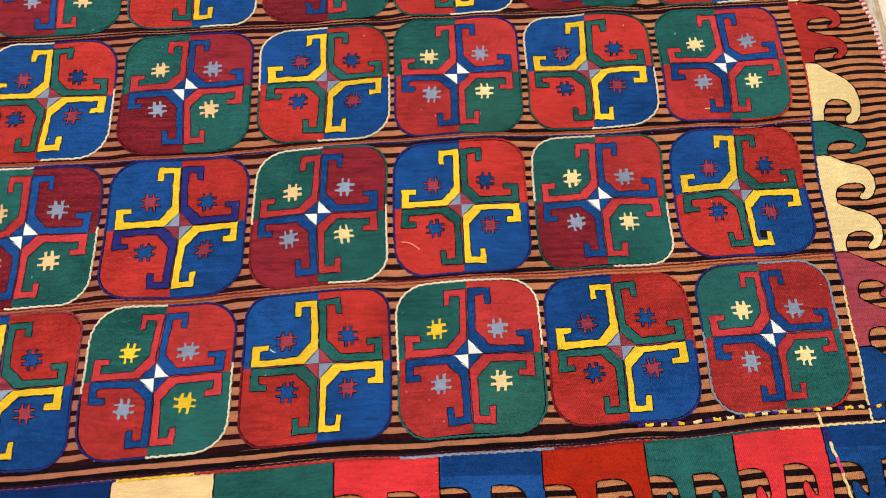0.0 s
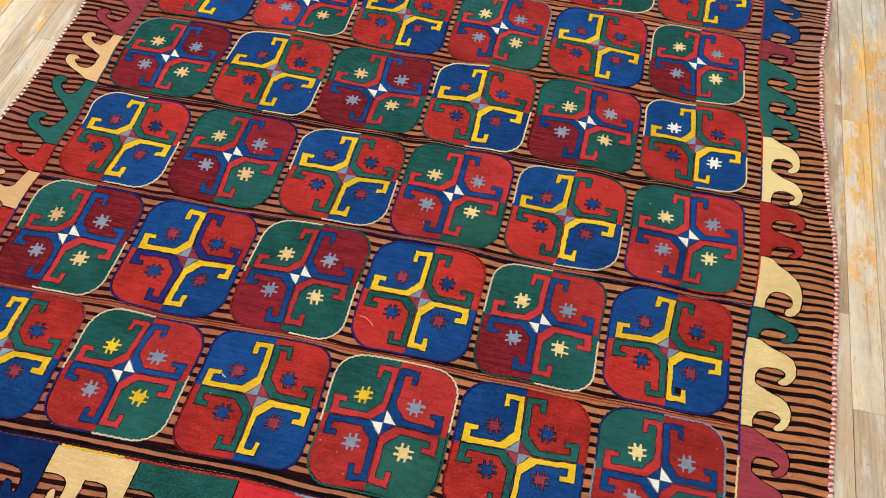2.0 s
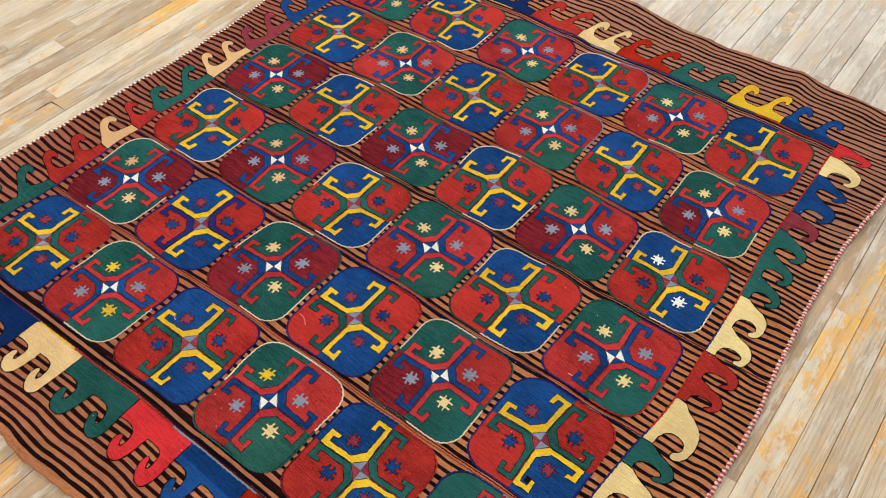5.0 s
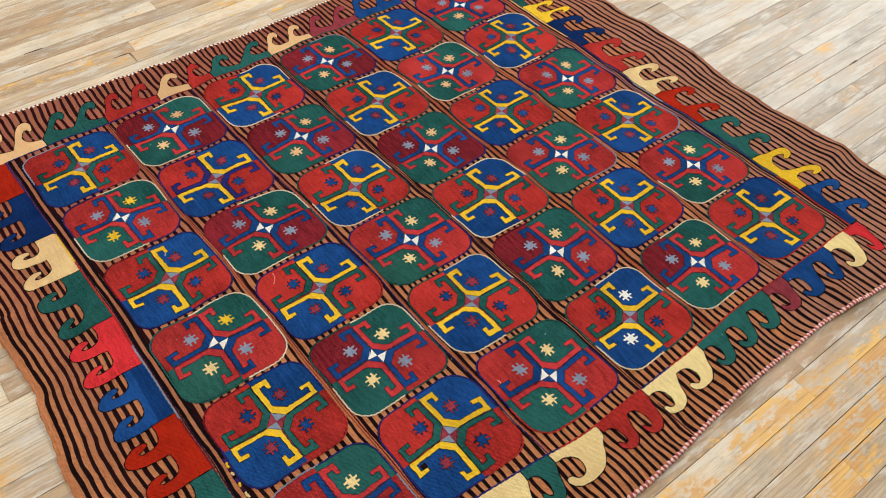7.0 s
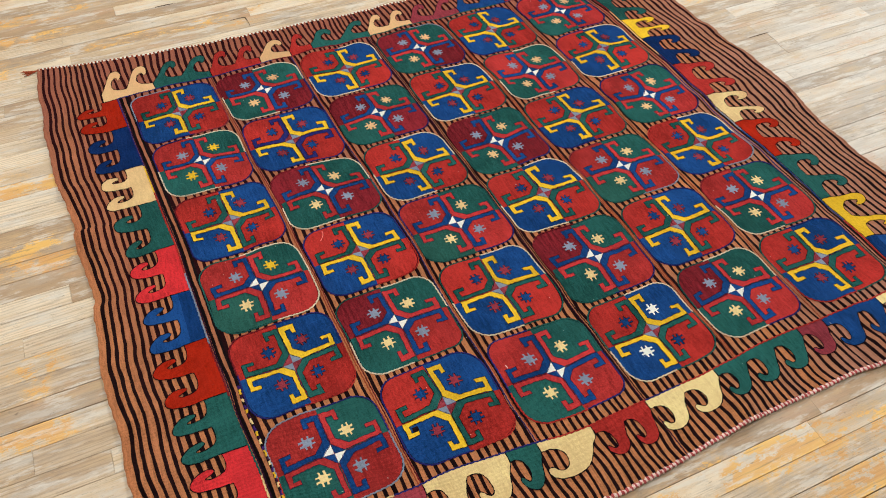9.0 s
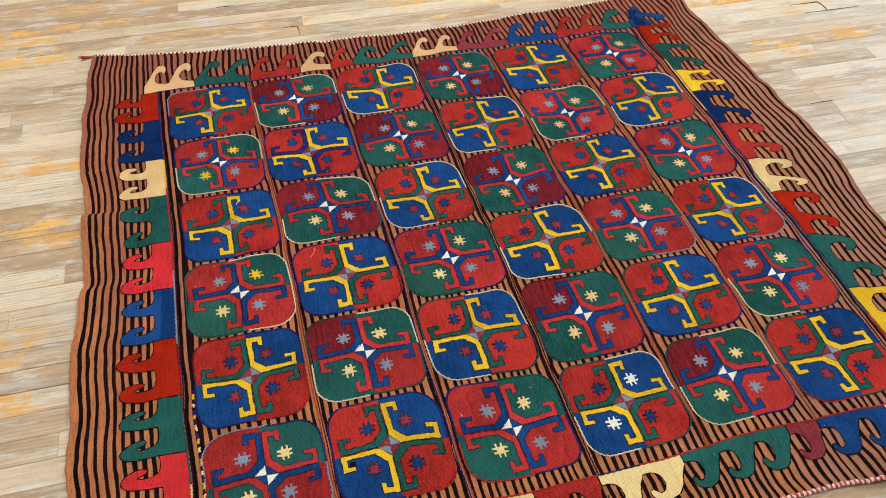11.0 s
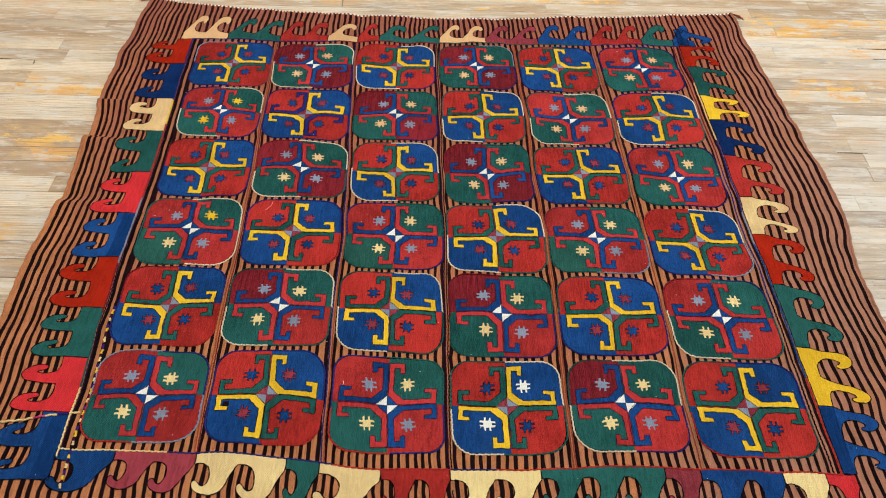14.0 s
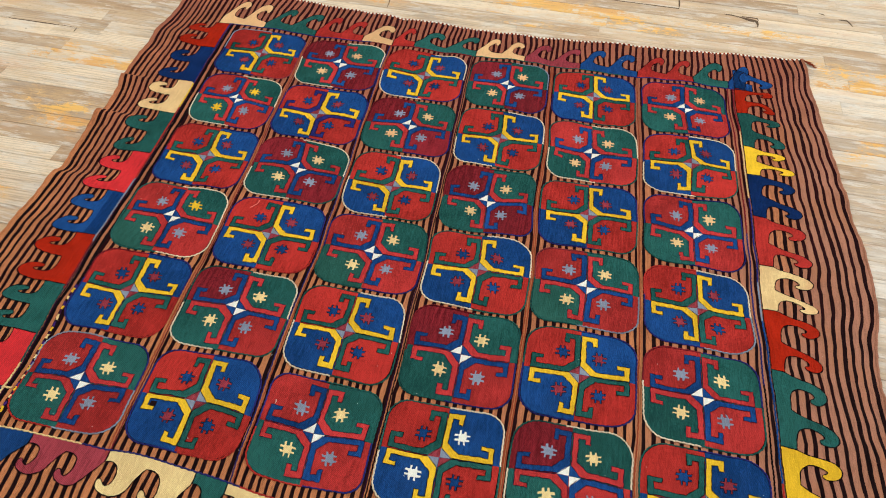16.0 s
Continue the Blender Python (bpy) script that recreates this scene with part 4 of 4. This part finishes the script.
def tassel(u, v, ang, length, parent):
    """A small bundle of loose yarn ends at a corner."""
    r = random.Random(int(900 * u))
    g = lay(np.array([(u + UE) / DU]), np.array([(v - VB) / DV]))[0]
    bm = bmesh.new()
    for k in range(14):
        a, l = radians(ang + r.uniform(-22, 22)), length * r.uniform(0.5, 1.0)
        z0 = g[2] * r.uniform(0.6, 1.0)
        ring = []
        for s in range(5):
            t = s / 4
            c = Vector((g[0] + math.cos(a + 0.5 * t * r.uniform(-1, 1)) * l * t, g[1] + math.sin(a) * l * t, max(z0 * (1 - t) + 0.0012, 0.0012)))
            ring.append([bm.verts.new(c + Vector((math.cos(b) * -math.sin(a), math.cos(b) * math.cos(a), math.sin(b))) * 0.0011) for b in (0.3, 2.4, 4.5)])
        for p, q in zip(ring, ring[1:]):
            for m in range(3):
                bm.faces.new((p[m], p[(m + 1) % 3], q[(m + 1) % 3], q[m]))
    return part("tassel", bm, WOOL["brick"], parent, "loose reddish yarn ends")


tassel(-UE, VT - 0.004, 175, 0.055, rug)
tassel(UE, VT - 0.004, 0, 0.05, rug)


def thread(u, v, ang, length, colour, label, radius=0.0006):
    """A bit of loose yarn lying on the rug."""
    path, a = [(u, v)], radians(ang)
    for k in range(6):
        a += 0.16
        path.append((path[-1][0] + math.cos(a) * length / 6, path[-1][1] + math.sin(a) * length / 6))
    ob = cord("loose_thread", path, radius, 0.0032, [WOOL[colour]], None, stitch=0.01, depth=0.1, sides=5)
    return tagged(ob, label, "thread", kind="")


thread(-1.5 * PX - 0.078, -0.5 * PY + 0.075, 30, 0.036, "salmon", "short loose pink thread lying on the rug", 0.0014)
thread(-2.5 * PX + 0.03, 0.5 * PY + 0.075, 200, 0.012, "white", "tiny white lint thread on the rug")
thread(-0.5 * PX - 0.10, -2.5 * PY + 0.04, 60, 0.01, "white", "tiny white lint thread on the rug")

# ---------------------------------------------------------------- the floor, strip by strip
floor = tagged(boxes("floor", [(RX0 - T, RY0 - T, -0.12, RX1 + T, RY1 + T, -0.016)], DARKGAP), "worn pale oak strip floor with remnants of orange varnish", "floor", kind="structure")
LENGTHS = (0.42, 0.58, 0.74, 0.95, 1.2, 1.5)
# where a board is known to end: by row of strips counted from the joint line
JOINTS = {14: -1.186, 12: -1.299, 11: -1.26, -6: -1.221, -7: -1.072, 17: -0.39, 20: -0.66, -15: 0.364, 13: 1.532, 20: 0.886, 9: 1.35, 3: 1.226}


def board(bm, length, x=0.0, y=0.0, z=0.0, b=0.0005, gap=0.0003):
    """A floor strip with eased upper edges; its top lies at z."""
    w, l = PLANK / 2 - gap, length / 2 - 0.0002
    lo = [bm.verts.new((x + sx * l, y + sy * w, z - 0.014)) for sx, sy in ((-1, -1), (1, -1), (1, 1), (-1, 1))]
    mid = [bm.verts.new((x + sx * l, y + sy * w, z - b)) for sx, sy in ((-1, -1), (1, -1), (1, 1), (-1, 1))]
    top = [bm.verts.new((x + sx * (l - b * 0.4), y + sy * (w - b), z)) for sx, sy in ((-1, -1), (1, -1), (1, 1), (-1, 1))]
    for k in range(4):
        l2 = (k + 1) % 4
        bm.faces.new((lo[k], lo[l2], mid[l2], mid[k]))
        bm.faces.new((mid[k], mid[l2], top[l2], top[k]))
    bm.faces.new(top)


GAPS = (0.0002, 0.00045, 0.0009)
BOARDS = {}
for m, length in enumerate(LENGTHS):
    for gap in GAPS:
        bm = bmesh.new()
        board(bm, length, gap=gap)
        me = bpy.data.meshes.new("plank")
        bm.to_mesh(me)
        bm.free()
        me.materials.append(OAK)
        BOARDS[m, gap] = me
rs = random.Random(21)
rest = bmesh.new()
k0, k1 = math.ceil((RY0 - Y_LINE) / PLANK), math.floor((RY1 - Y_LINE) / PLANK)
picked = 0
for k in range(k0, k1):
    y = Y_LINE + (k + 0.5) * PLANK
    start = JOINTS.get(k, rs.uniform(-0.6, 0.6))
    spans, x = [], start
    while x < RX1:
        m = rs.randrange(len(LENGTHS))
        spans.append((x, min(x + LENGTHS[m], RX1), m))
        x += LENGTHS[m]
    x = start
    while x > RX0:
        m = rs.randrange(len(LENGTHS))
        spans.append((max(x - LENGTHS[m], RX0), x, m))
        x -= LENGTHS[m]
    for xa, xb, m in spans:
        l, cx, z = xb - xa, (xa + xb) / 2, rs.uniform(-0.0009, 0.0)
        near = -1.75 < cx < 2.0 and -1.42 < y < 1.75
        under = cx - l / 2 > -1.0 and cx + l / 2 < 0.95 and -0.9 < y < 0.85
        if near and not under and picked < 300 and l > LENGTHS[m] - 0.001:
            ob = new("plank", BOARDS[m, rs.choice(GAPS)])
            ob.location = (cx, y, z)
            ob.rotation_euler = (radians(rs.uniform(-0.35, 0.35)), 0, 0)
            ob.parent = floor
            picked += 1
        else:
            board(rest, l, cx, y, z)
tagged(part("plank_rest", rest, OAK, floor, "further oak strips of the same floor"), kind="stuff")

# splintered board ends and open joints, dark wedges let into the floor
CRACKS = [
    [(1.41, 0.7755, 1), (1.49, 0.7755, 4), (1.528, 0.776, 8), (1.534, 0.745, 5), (1.532, 0.7165, 3)], [(1.44, 0.7145, 2), (1.56, 0.7145, 5), (1.66, 0.7145, 3)], [(0.775, 1.2055, 1), (0.80, 1.2050, 5), (0.825, 1.199, 4), (0.85, 1.191, 12), (0.868, 1.186, 16), (0.884, 1.183, 13), (0.887, 1.164, 6), (0.886, 1.146, 2)], [(0.835, 1.2045, 1), (0.862, 1.2040, 4), (0.888, 1.2042, 5), (0.89, 1.19, 2)],
    [(0.80, 0.9595, 2), (0.845, 0.96, 7), (0.88, 0.9595, 2)], [(0.33, 1.2033, 1), (0.42, 1.2036, 3), (0.5, 1.2034, 2), (0.617, 1.2035, 4), (0.619, 1.232, 6), (0.618, 1.262, 4)], [(1.17, 1.2655, 1), (1.197, 1.2665, 6), (1.206, 1.25, 4), (1.212, 1.232, 1)], [(1.105, 1.292, 1), (1.118, 1.288, 6), (1.124, 1.284, 1)], [(-1.6, 0.592, 1), (-1.47, 0.592, 3), (-1.36, 0.5915, 1)], [(1.462, -0.3875, 1), (1.494, -0.3868, 6), (1.51, -0.3875, 1)],
    [(-0.44, 1.0205, 1), (-0.40, 1.0207, 5), (-0.389, 1.018, 5), (-0.386, 0.99, 2), (-0.386, 0.9615, 1)], [(1.16, 0.2245, 1), (1.21, 0.2248, 3), (1.25, 0.2245, 1)], [(-0.66, 1.2035, 1), (-0.62, 1.204, 5), (-0.6, 1.2035, 1)], [(-1.352, 0.59, 1), (-1.350, 0.575, 4), (-1.350, 0.5655, 1)],
]
for pts in CRACKS:
    bm = bmesh.new()
    rows = []
    for k, (x, y, w) in enumerate(pts):
        a, b = pts[max(k - 1, 0)], pts[min(k + 1, len(pts) - 1)]
        d = Vector((b[0] - a[0], b[1] - a[1], 0)).normalized()
        n = Vector((-d.y, d.x, 0)) * w * 0.0005
        c = Vector((x, y, 0.0006))
        rows.append([bm.verts.new(c + n), bm.verts.new(c - n), bm.verts.new(c - n - Vector((0, 0, 0.004))), bm.verts.new(c + n - Vector((0, 0, 0.004)))])
    for p, q in zip(rows, rows[1:]):
        for m in range(4):
            bm.faces.new((p[m], p[(m + 1) % 4], q[(m + 1) % 4], q[m]))
    bmesh.ops.recalc_face_normals(bm, faces=bm.faces)
    part("crack", bm, DARKGAP, floor)

# lint and tiny wool fibres strewn over the rug
rs = random.Random(77)
bm = bmesh.new()
for k in range(90):
    u, v = rs.uniform(-0.95, 0.95), rs.uniform(-0.85, 0.82)
    g = lay(np.array([(u + UE) / DU]), np.array([(v - VB) / DV]))[0]
    a, l = rs.uniform(0, 6.28), rs.uniform(0.0015, 0.005)
    c, d = Vector(g[:3]) + Vector((0, 0, 0.0032)), Vector((math.cos(a), math.sin(a), 0))
    s2 = Vector((-d.y, d.x, 0)) * 0.0005
    q = [bm.verts.new(c + d * t * l + s2 * e + Vector((0, 0, h))) for t, e, h in ((0, 0, 0), (0.5, 1, 0.0006), (1, 0, 0), (0.5, -1, 0.0006))]
    bm.faces.new(q)
tagged(part("lint", bm, WOOL["white"], None, "tiny pale wool fibres strewn over the rug"), category="lint", kind="stuff")
